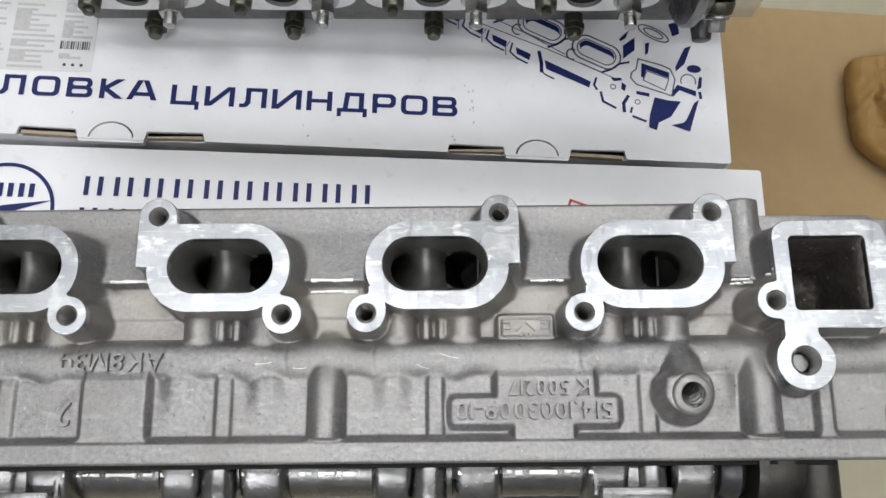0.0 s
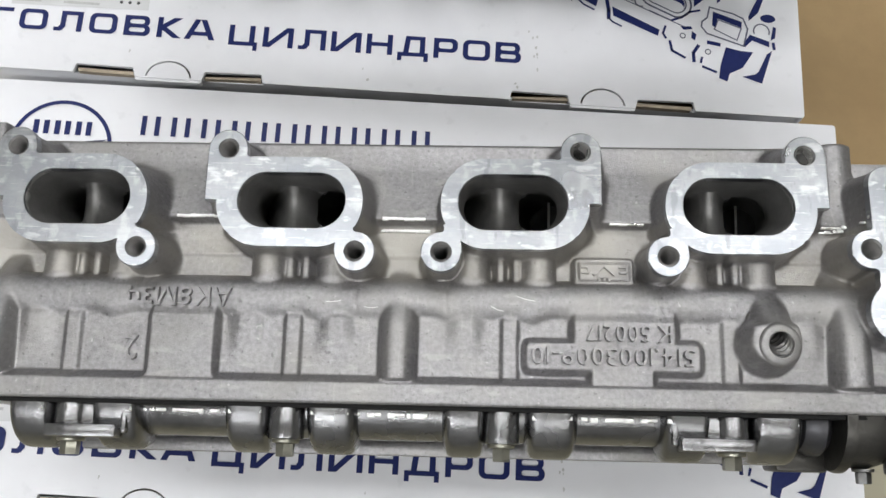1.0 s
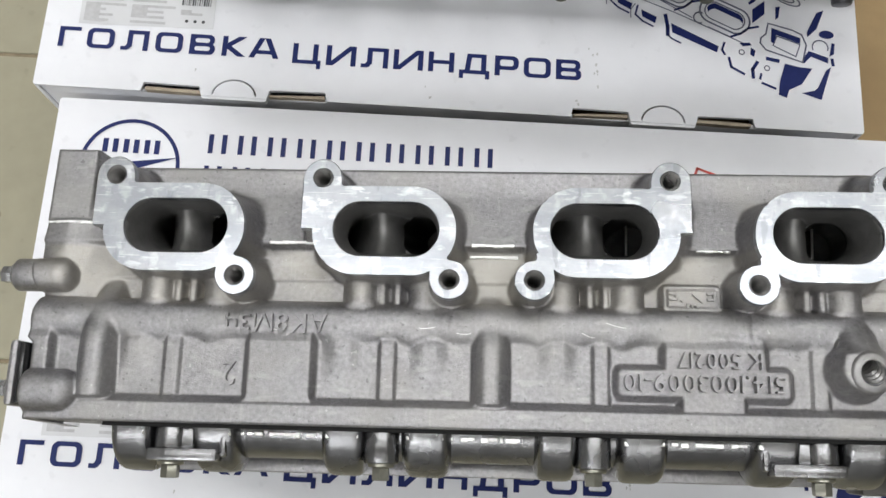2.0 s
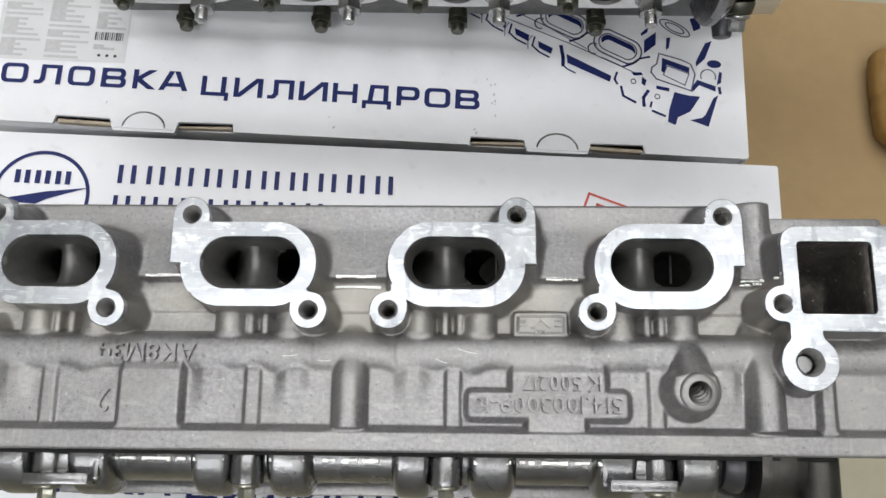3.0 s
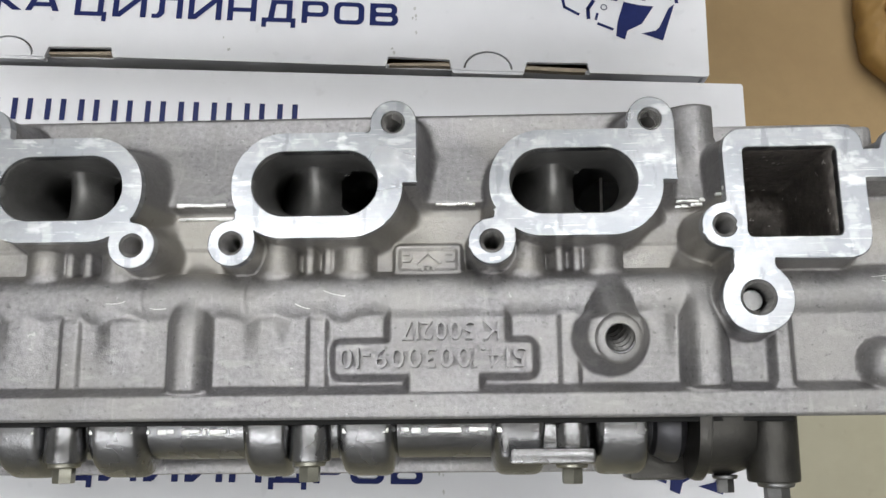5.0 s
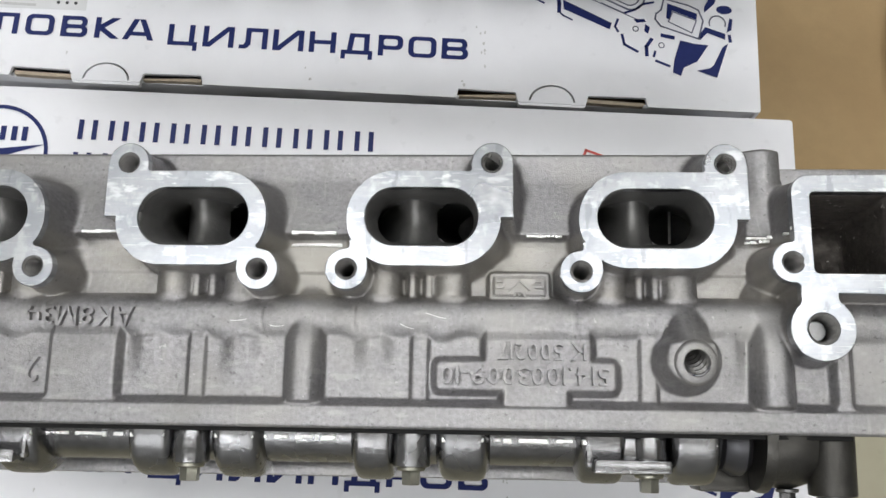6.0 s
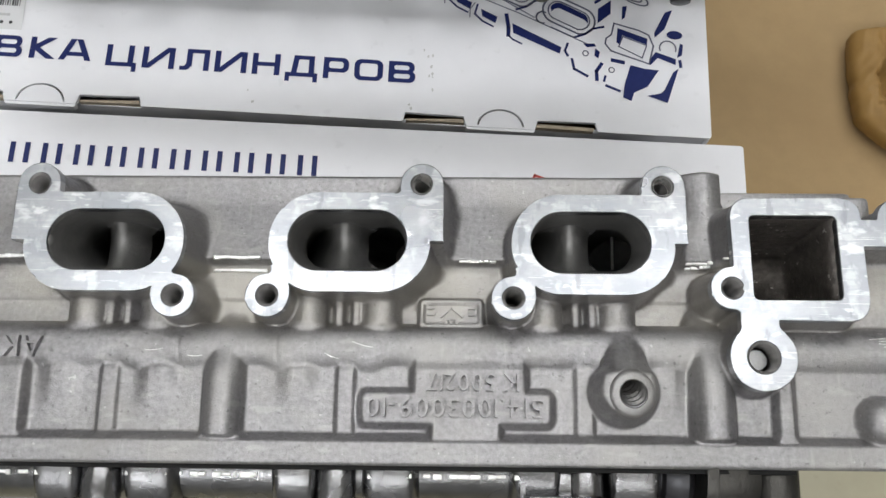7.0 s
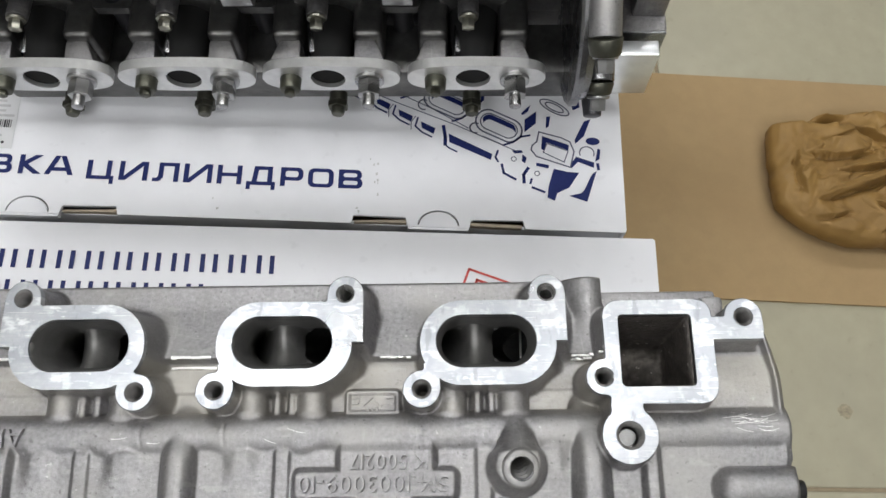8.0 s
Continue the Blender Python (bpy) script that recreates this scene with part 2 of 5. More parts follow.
def circle(x, y, r, n=24):
    return [Vector((x + r * math.cos(2 * math.pi * i / n), y + r * math.sin(2 * math.pi * i / n))) for i in range(n)]


def contours(sd, x0, x1, y0, y1, g):
    """All closed outlines, the longest first, on which the signed distance sd(x, y) is nought."""
    xs, ys = np.arange(x0, x1 + g, g), np.arange(y0, y1 + g, g)
    d = sd(*np.meshgrid(xs, ys, indexing="ij")) + 1e-7
    link, place = {}, {}

    def cross(i, j, p, q):
        key = (min(i, p), min(j, q), p == i)
        t = d[i, j] / (d[i, j] - d[p, q])
        place[key] = Vector((xs[i] + (xs[p] - xs[i]) * t, ys[j] + (ys[q] - ys[j]) * t))
        return key
    s = d < 0
    mixed = np.argwhere((s[:-1, :-1] != s[1:, 1:]) | (s[1:, :-1] != s[:-1, 1:]) | (s[:-1, :-1] != s[1:, :-1]))
    for i, j in mixed:
        ring = ((i, j), (i + 1, j), (i + 1, j + 1), (i, j + 1))
        keys = [cross(*ring[k], *ring[(k + 1) % 4]) for k in range(4) if s[ring[k]] != s[ring[(k + 1) % 4]]]
        for a, b in zip(keys[::2], keys[1::2]):
            link.setdefault(a, []).append(b)
            link.setdefault(b, []).append(a)
    loops, seen = [], set()
    for start in list(link):
        if start in seen:
            continue
        loop, at = [], start
        while at is not None and at not in seen:
            seen.add(at)
            loop.append(place[at])
            at = next((k for k in link[at] if k not in seen), None)
        # points on straight stretches go
        out = [loop[0]]
        for p, b in zip(loop[1:], loop[2:] + loop[:1]):
            if (p - out[-1]).length > g * 0.4 and abs((p - out[-1]).cross((b - p))) > 0.004 * g:
                out.append(p)
        if len(out) > 3:
            loops.append(out)
    return sorted(loops, key=len, reverse=True)


def contour(sd, x0, x1, y0, y1, g):
    return contours(sd, x0, x1, y0, y1, g)[0]


def add_plate(bm, loops, z1, z0):
    """A plate with holes: loops[0] is the outline, the others holes; from z0 up to z1."""
    top_edges, rings = [], []
    for lp in loops:
        vs = [bm.verts.new((p[0], p[1], z1)) for p in lp]
        rings.append(vs)
        for i in range(len(vs)):
            top_edges.append(bm.edges.new((vs[i], vs[(i + 1) % len(vs)])))
    bmesh.ops.triangle_fill(bm, edges=top_edges, use_beauty=True, normal=(0, 0, 1))
    for vs in rings:
        low = [bm.verts.new((v.co.x, v.co.y, z0)) for v in vs]
        k = len(vs)
        for i in range(k):
            bm.faces.new((vs[i], low[i], low[(i + 1) % k], vs[(i + 1) % k]))
    return bm


def break_edges(bm, z, width):
    """Chamfers the upper rim of a plate whose top lies at z."""
    rim = [e for e in bm.edges if len(e.link_faces) == 2 and all(abs(v.co.z - z) < 1e-6 for v in e.verts) and e.calc_face_angle(0) > 1.0]
    bmesh.ops.bevel(bm, geom=rim, offset=width, segments=1, affect="EDGES", profile=0.5, clamp_overlap=False)
    return bm


def fill_flat(bm, loops, z):
    edges = []
    for lp in loops:
        vs = [bm.verts.new((p[0], p[1], z)) for p in lp]
        for i in range(len(vs)):
            edges.append(bm.edges.new((vs[i], vs[(i + 1) % len(vs)])))
    bmesh.ops.triangle_fill(bm, edges=edges, use_beauty=True, normal=(0, 0, 1))
    return bm


def glyph(ch, mat, bold, depth):
    """The mesh of one built-in letter at size 1, flat or extruded."""
    cu = bpy.data.curves.new("letter", "FONT")
    cu.body, cu.offset, cu.extrude, cu.resolution_u = ch, bold, 0.5 if depth else 0.0, 3
    cu.fill_mode = "BOTH" if depth else "FRONT"
    tmp = new("letter", cu)
    me = bpy.data.meshes.new_from_object(tmp.evaluated_get(bpy.context.evaluated_depsgraph_get()))
    bpy.data.objects.remove(tmp)
    me.materials.clear()
    me.materials.append(mat)
    return me


def letters(name, words, m, width, height, mat, parent, label, bold=0.0, depth=0.0, gap=0.12):
    """Words as one part a letter: the baseline runs from m's origin along its x axis; capitals have that height."""
    meshes = [glyph(ch, mat, bold, depth) for ch in words]
    coords = []
    for me in meshes:
        co = np.empty(len(me.vertices) * 3)
        me.vertices.foreach_get("co", co)
        coords.append(co.reshape(-1, 3))
    caps = max(co[:, 1].max() for co in coords)
    sizes = [np.ptp(co[:, 0]) for co in coords]
    sx = width / (sum(sizes) + gap * (len(words) - 1))
    x, made = 0.0, []
    for me, co, size in zip(meshes, coords, sizes):
        co[:, 0] = (co[:, 0] - co[:, 0].min()) * sx + x
        co[:, 1] *= height / caps
        co[:, 2] *= depth * 2 if depth else 0
        me.vertices.foreach_set("co", co.ravel())
        me.update()
        ob = new(name, me)
        ob.parent, ob.matrix_local = parent, m
        if label:
            ob["label"] = label
        made.append(ob)
        x += (size + gap) * sx
    return made


# ---- wide square capitals of the carton print, in millimetres ----
CAP, STEM, BAR = 17.0, 4.0, 3.2


def flat_box(x, y, x0, x1, y0, y1, r=0.0):
    qx = np.abs(x - (x0 + x1) / 2) - (x1 - x0) / 2 + r
    qy = np.abs(y - (y0 + y1) / 2) - (y1 - y0) / 2 + r
    return np.hypot(np.maximum(qx, 0), np.maximum(qy, 0)) + np.minimum(np.maximum(qx, qy), 0) - r


def slant(x, y, ax, ay, bx, by, t):
    """A straight stroke with square ends."""
    long = math.hypot(bx - ax, by - ay)
    ux, uy = (bx - ax) / long, (by - ay) / long
    u, v = (x - ax) * ux + (y - ay) * uy, (y - ay) * ux - (x - ax) * uy
    return flat_box(u, v, 0, long, -t / 2, t / 2)


def capital(ch, x, y, w):
    """Signed distance to one capital of the print, w wide, its foot on y = 0."""
    h, t, b = CAP, STEM, BAR
    left, right = flat_box(x, y, 0, t, 0, h), flat_box(x, y, w - t, w, 0, h)
    top = flat_box(x, y, 0, w, h - b, h)

    def any_of(*d):
        return np.minimum.reduce(d)
    if ch == "Г":
        return any_of(left, top)
    if ch == "О":
        return np.maximum(flat_box(x, y, 0, w, 0, h, 5.0), -flat_box(x, y, t, w - t, b, h - b, 2.2))
    if ch == "Л":
        return any_of(right, flat_box(x, y, 4.6, w, h - b, h), flat_box(x, y, 4.6, 4.6 + t, 3.0, h), slant(x, y, 6.4, 4.6, 4.6, 1.4, t), flat_box(x, y, 0, 5.4, 0, b))
    if ch == "В":
        d = any_of(flat_box(x, y, 0, w, 0, h / 2 + 1, 4.4), flat_box(x, y, 0, w - 0.8, h / 2 - 1, h, 4.4), flat_box(x, y, 0, 7, 0, h))
        return np.maximum(d, -any_of(flat_box(x, y, t, w - t, b, h / 2 - b / 2, 1.8), flat_box(x, y, t, w - t - 0.6, h / 2 + b / 2, h - b, 1.8)))
    if ch == "К":
        d = any_of(left, slant(x, y, t - 1, h / 2 - 0.4, w - 0.6, h + 2.5, t * 0.95), slant(x, y, t - 1, h / 2 + 0.8, w - 0.6, -2.5, t * 0.95))
        return np.maximum(d, np.maximum(-y, y - h))
    if ch == "А":
        d = any_of(slant(x, y, w / 2 - 1.2, h + 2, 0.9, -2, t), slant(x, y, w / 2 + 1.2, h + 2, w - 0.9, -2, t), flat_box(x, y, w * 0.24, w * 0.76, 3.4, 3.4 + b))
        return np.maximum(d, np.maximum(-y, y - h))
    if ch == "Ц":
        return any_of(left, flat_box(x, y, w - 2.4 - t, w - 2.4, 0, h), flat_box(x, y, 0, w, 0, b), flat_box(x, y, w - 3.2, w, -4.0, b))
    if ch == "И":
        d = any_of(left, right, slant(x, y, t * 0.3, -1.5, w - t * 0.3, h + 1.5, t * 0.95))
        return np.maximum(d, np.maximum(-y, y - h))
    if ch == "Н":
        return any_of(left, right, flat_box(x, y, 0, w, h / 2 - b / 2, h / 2 + b / 2))
    if ch == "Д":
        return any_of(flat_box(x, y, 6.2, w - 2.6, h - b, h), flat_box(x, y, w - 2.6 - t, w - 2.6, 0, h), slant(x, y, 8.0, h - 0.2, 6.0, 0.5, t), flat_box(x, y, 0, w, 0, b), flat_box(x, y, 0, 3.3, -4.0, b), flat_box(x, y, w - 3.3, w, -4.0, b))
    d = any_of(flat_box(x, y, 0, w, h * 0.30, h, 4.6), flat_box(x, y, 0, 7, h * 0.30, h))
    return any_of(left, np.maximum(d, -flat_box(x, y, t, w - t, h * 0.30 + b, h - b, 2.0)))


WIDTHS = {"Г": 16.5, "О": 21.0, "Л": 21.0, "В": 19.8, "К": 19.5, "А": 22.5, "Ц": 22.0, "И": 23.0, "Н": 20.0, "Д": 23.5, "Р": 18.5}
CAPITALS = {}


def printed_words(words, x, y, z, width, parent):
    """A word in the wide capitals, one part a letter; alike letters share their mesh."""
    tuck = [-3.6 if a + b == "КА" else 0.0 for a, b in zip(words, words[1:])] + [0.0]
    gap = (width * 1000 - sum(WIDTHS[c] for c in words) - sum(tuck)) / (len(words) - 1)
    for ch, k in zip(words, tuck):
        w = WIDTHS[ch]
        if ch not in CAPITALS:
            loops = contours(lambda a, b: capital(ch, a, b, w), -0.6, w + 0.6, -4.6, CAP + 0.6, 0.23)
            bm = bmesh.new()
            fill_flat(bm, [[p / 1000 for p in lp] for lp in loops], 0.0)
            CAPITALS[ch] = mesh_of(bm, "printed_letter", INK)
        ob = new("printed_letter", CAPITALS[ch])
        ob.parent, ob.matrix_local = parent, pose(x, y, z)
        ob["label"] = "dark blue printed capital letter"
        x += (w + gap + k) / 1000


def add_strokes(bm, lines, width, z):
    """Flat printed strokes along polylines."""
    for line in lines:
        for a, b in zip(line, line[1:]):
            a, b = Vector(a), Vector(b)
            d = (b - a).normalized()
            s = Vector((-d.y, d.x)) * width / 2
            e = d * width * 0.4
            bm.faces.new([bm.verts.new((*(p), z)) for p in (a - e - s, b + e - s, b + e + s, a - e + s)])
    return bm


def grid_mesh(name, x, y, h, keep, mat):
    """A sheet of heights over a grid, without the cells that keep leaves out."""
    nx, ny = len(x), len(y)
    gx, gy = np.meshgrid(x, y, indexing="ij")
    co = np.stack([gx, gy, h], -1).reshape(-1, 3)
    idx = np.arange(nx * ny).reshape(nx, ny)
    q = np.stack([idx[:-1, :-1], idx[1:, :-1], idx[1:, 1:], idx[:-1, 1:]], -1)[keep]
    used = np.unique(q)
    remap = np.full(nx * ny, -1)
    remap[used] = np.arange(len(used))
    me = bpy.data.meshes.new(name)
    me.vertices.add(len(used))
    me.vertices.foreach_set("co", co[used].ravel())
    me.loops.add(q.size)
    me.loops.foreach_set("vertex_index", remap[q].ravel().astype(np.int32))
    me.polygons.add(len(q))
    me.polygons.foreach_set("loop_start", np.arange(0, q.size, 4, dtype=np.int32))
    me.polygons.foreach_set("use_smooth", np.ones(len(q), dtype=bool))
    me.update(calc_edges=True)
    me.materials.append(mat)
    return me

# ---- setting ----
LID = 0.230
TILE_SIZE, JOINT = 0.322, 0.004
TX, TY = 0.388, -0.0255


def plain_box(name, x0, x1, y0, y1, z0, z1, mat, label, category):
    bm = bmesh.new()
    add_box(bm, x0, x1, y0, y1, z0, z1)
    return tagged(part(name, bm, mat, smooth=False), label, category, kind="structure")


floor_ob = plain_box("floor", -2.2, 2.6, -2.2, 2.6, -0.06, -0.0025, GROUT, "beige glazed ceramic tile floor with brown grout joints", "floor")
plain_box("wall_north", -2.2, 2.6, 2.6, 2.7, 0, CEILING, WALL, "plain grey painted wall", "wall")
plain_box("wall_south", -2.2, 2.6, -2.3, -2.2, 0, CEILING, WALL, "plain grey painted wall", "wall")
plain_box("wall_west", -2.3, -2.2, -2.2, 2.6, 0, CEILING, WALL, "plain grey painted wall", "wall")
plain_box("wall_east", 2.6, 2.7, -2.2, 2.6, 0, CEILING, WALL, "plain grey painted wall", "wall")
plain_box("ceiling", -2.2, 2.6, -2.2, 2.6, CEILING, CEILING + 0.1, PAINT, "plain white ceiling", "ceiling")


def ceiling_lamp(x, y):
    lamp = empty("ceiling_lamp", pose(x, y, CEILING))
    bm = bmesh.new()
    add_box(bm, -0.6, 0.6, -0.16, 0.16, -0.05, 0, 0.006)
    part("housing", bm, PAINT, lamp)
    bm = bmesh.new()
    add_box(bm, -0.585, 0.585, -0.145, 0.145, -0.058, -0.0505, 0.002)
    part("diffuser", bm, GLOW, lamp, "glowing white diffuser")
    return tagged(lamp, "assumed white surface-mounted ceiling lamp, out of view, switched on", "lamp", "ceiling lamps")


for lx, ly in LAMPS:
    ceiling_lamp(lx, ly)

# ---- cardboard sheet and paper bag ----
def cardboard_sheet():
    bm = bmesh.new()
    x = np.linspace(0.02, 1.15, 60)
    y = np.linspace(0.172, 0.450, 18)
    rings = []
    for top in (1, 0):
        rings.append([[bm.verts.new((a, b + (a - 0.45) * -0.022, 0.0005 + top * (0.0045 + 0.0012 * noise.noise((a * 5, b * 5, 1))))) for b in y] for a in x])
    up, low = rings
    for i in range(len(x) - 1):
        for j in range(len(y) - 1):
            bm.faces.new((up[i][j], up[i + 1][j], up[i + 1][j + 1], up[i][j + 1]))
    for i in range(len(x) - 1):
        for j in (0, -1):
            bm.faces.new((up[i][j], up[i + 1][j], low[i + 1][j], low[i][j]))
    for j in range(len(y) - 1):
        for i in (0, -1):
            bm.faces.new((up[i][j], up[i][j + 1], low[i][j + 1], low[i][j]))
    bmesh.ops.delete(bm, geom=[v for v in bm.verts if not v.link_faces], context="VERTS")
    ob = part("cardboard_sheet", bm, KRAFT)
    return tagged(ob, "flat brown corrugated cardboard sheet lying on the tile floor", "cardboard")


cardboard_sheet()


def ridge(v):
    return 1 - 2 * abs(v) ** 0.8


# fold lines of the paper in millimetres: start, bend, end, height; the paper overlaps along each
FOLDS = ((534, 275, 583, 284, 646, 315, 10), (646, 315, 700, 322, 760, 318, 7), (527, 330, 564, 324, 615, 334, 6), (564, 311, 597, 311, 646, 323, 7),
         (592, 366, 612, 360, 632, 346, 5), (532, 256, 553, 252, 576, 263, 5), (580, 287, 584, 270, 603, 257, -2), (523, 334, 512, 304, 530, 279, 5),
         (603, 238, 622, 254, 650, 263, 6), (553, 257, 572, 250, 590, 240, -4), (560, 292, 590, 298, 640, 322, -3), (620, 344, 660, 332, 720, 326, 6),
         (650, 263, 690, 280, 740, 300, 6), (545, 345, 575, 352, 600, 345, -4), (600, 275, 612, 262, 628, 266, 4), (640, 300, 680, 296, 720, 305, 5))


def small_folds():
    """Short creases strewn over the paper, mostly along the large folds."""
    rng = random.Random(31)
    out = []
    for _ in range(34):
        x0, y0, turn, long = rng.uniform(505, 660), rng.uniform(243, 380), rng.gauss(0.35, 0.7), rng.uniform(12, 34)
        x1, y1, bow = x0 + long * math.cos(turn), y0 + long * math.sin(turn), rng.uniform(-5, 5)
        out.append((x0, y0, (x0 + x1) / 2 - bow * math.sin(turn), (y0 + y1) / 2 + bow * math.cos(turn), x1, y1, rng.choice((-1, 1)) * rng.uniform(1.0, 2.6)))
    return tuple(out)


def fold_height(x, y):
    """Height of all the overlapping folds at points given in millimetres."""
    total = np.zeros_like(x)
    for x0, y0, bx, by, x1, y1, amp in FOLDS + small_folds():
        best, side, along = np.full_like(x, 1e9), np.zeros_like(x), np.zeros_like(x)
        pts = [((1 - t) ** 2 * x0 + 2 * t * (1 - t) * bx + t * t * x1, (1 - t) ** 2 * y0 + 2 * t * (1 - t) * by + t * t * y1) for t in np.linspace(0, 1, 13)]
        for k in range(12):
            (ax, ay), (cx, cy) = pts[k], pts[k + 1]
            t = np.clip(((x - ax) * (cx - ax) + (y - ay) * (cy - ay)) / ((cx - ax) ** 2 + (cy - ay) ** 2), 0, 1)
            d = np.hypot(x - ax - t * (cx - ax), y - ay - t * (cy - ay))
            near = d < best
            best = np.where(near, d, best)
            side = np.where(near, (cx - ax) * (y - ay) - (cy - ay) * (x - ax), side)
            along = np.where(near, (k + t) / 12, along)
        fade = 1.5 * np.clip(along * 4, 0, 1) * np.clip((1 - along) * 4, 0, 1) * abs(amp)
        up = 0.5 + 0.5 * np.tanh(np.sign(side * amp) * best / 0.6)
        total = total + fade * (up * 1.0 * np.exp(-best / 11.0) - (1 - up) * 1.5 * np.exp(-best / 3.0))
    return total


def crumpled_bag():
    """A limp kraft paper bag: a slack pillow whose paper laps over itself in folds that run together at its neck."""
    n, k = 460, 150
    cx, cy, a = 0.650, 0.310, 0.150
    t = np.linspace(0, 2 * math.pi, n, endpoint=False)[None, :]
    s = (np.linspace(0, 1, k + 1) ** 0.8)[:, None]
    c, sn = np.cos(t), np.sin(t)
    # corners of the slack outline: direction from the middle in degrees, reach against the long side
    corners = ((-180, 1.01), (-167, 1.03), (-160, 0.97), (-151, 0.88), (-138, 0.76), (-115, 0.585), (-90, 0.545), (-60, 0.60), (-35, 0.85), (-15, 1.0), (15, 1.0),
               (35, 0.82), (60, 0.57), (90, 0.50), (131, 0.66), (142, 0.79), (149, 0.855), (150.5, 0.87), (157, 1.07), (163.5, 1.04), (180, 1.01))
    edge = np.interp(((t + math.pi) % (2 * math.pi) - math.pi), [radians(d) for d, _ in corners], [r for _, r in corners])
    for _ in range(4):
        edge = 0.25 * np.roll(edge, 1, 1) + 0.5 * edge + 0.25 * np.roll(edge, -1, 1)
    wave = np.array([0.012 * noise.noise((p * 5, q * 5, 3.1)) + 0.010 * noise.noise((p * 14, q * 14, 7.0)) for p, q in zip(c[0], sn[0])])[None, :]
    edge = edge * (1 + wave)
    px, py = cx + a * s * edge * c, cy + a * s * edge * sn
    z = 0.028 + 0.016 * np.maximum(0, 1 - s ** 16) ** 0.5 + 0.001 * fold_height(px * 1000, py * 1000) * np.clip((1.02 - s) * 16, 0.35, 1)
    lump = np.zeros_like(z)
    # straight creases between flat facets
    rng = random.Random(12)
    bx, by = px + 0.006 * np.sin(py * 70), py + 0.005 * np.sin(px * 60 + 1)
    for _ in range(7):
        turn = rng.gauss(0.25, 0.75)
        f = (-bx * math.sin(turn) + by * math.cos(turn)) / rng.uniform(0.030, 0.075) + rng.random()
        lump = lump + rng.uniform(0.0010, 0.0030) * (np.abs((f % 1.0) * 2 - 1) - 0.5)
    for j in range(k + 1):
        for i in range(n):
            q = Vector((px[j, i] * 26, py[j, i] * 30, 0.5))
            q = q + noise.noise_vector(q * 0.7) * 0.5
            lump[j, i] += 0.0024 * ridge(noise.noise(q * 0.7)) + 0.0008 * ridge(noise.noise(q * 1.7 + Vector((5, 2, 1)))) + 0.009 * noise.noise(q * 0.4)
    for _ in range(3):
        turn = rng.gauss(0.3, 1.0)
        f = (-bx * math.sin(turn) + by * math.cos(turn)) / rng.uniform(0.011, 0.024) + rng.random() + 0.5 * np.sin(bx * 50 + turn * 9)
        lump = lump + rng.uniform(0.0005, 0.0013) * (np.abs((f % 1.0) * 2 - 1) - 0.5)
    z = np.maximum(0.010, z + lump * np.clip((1.0 - s) * 20, 0.5, 1))
    # hollow of the bag's mouth, with its rim behind
    z = z - 0.024 * np.exp(-((px - 0.567) / 0.017) ** 2 - ((py - 0.3755) / 0.0048) ** 2) + 0.006 * np.exp(-((px - 0.567) / 0.022) ** 2 - ((py - 0.384) / 0.003) ** 2)
    z = np.maximum(0.009, z)
    # the edge turns under towards the sheet
    rows = [np.stack((px, py, z), -1)]
    for f, zz in ((0.994, 0.017), (0.955, 0.0110), (0.88, 0.0070), (0.84, 0.0056)):
        rows.append(np.stack((cx + (px[-1:] - cx) * f, cy + (py[-1:] - cy) * f, np.full_like(px[-1:], zz)), -1))
    grid = np.concatenate(rows, 0)
    m = grid.shape[0]
    faces = [(j * n + i, (j + 1) * n + i, (j + 1) * n + (i + 1) % n, j * n + (i + 1) % n) for j in range(m - 1) for i in range(n)]
    me = bpy.data.meshes.new("paper_bag")
    me.from_pydata([tuple(v) for v in grid.reshape(-1, 3)], [], faces)
    bm = bmesh.new()
    bm.from_mesh(me)
    bmesh.ops.remove_doubles(bm, verts=bm.verts, dist=1e-6)
    bm.to_mesh(me)
    bm.free()
    me.materials.append(BAG)
    for p in me.polygons:
        p.use_smooth = True
    return tagged(new("paper_bag", me), "crumpled brown kraft paper bag lying on the cardboard sheet", "paper bag")


crumpled_bag()



def dirt_spot(x, y, r, seed):
    bm = bmesh.new()
    rng = random.Random(seed)
    pts = [(x + r * rng.uniform(0.75, 1.2) * math.cos(a), y + r * rng.uniform(0.75, 1.2) * math.sin(a)) for a in [2 * math.pi * k / 18 for k in range(18)]]
    fill_flat(bm, [pts], 0.0004)
    spot = part("dirt_spot", bm, STAIN, floor_ob, "dried brownish spot", smooth=False)
    spot.matrix_parent_inverse = floor_ob.matrix_world.inverted()


for k, (sx, sy, sr) in enumerate(((0.556, 0.054, 0.0075), (0.517, -0.091, 0.0065), (0.700, 0.10, 0.004), (-0.49, 0.12, 0.004))):
    dirt_spot(sx, sy, sr, k)

# ---- cartons ----
BOX_L, BOX_D = 0.637, 0.307


def print_part(name, bm, mat, parent, label=""):
    return part(name, bm, mat, parent, label, smooth=False)


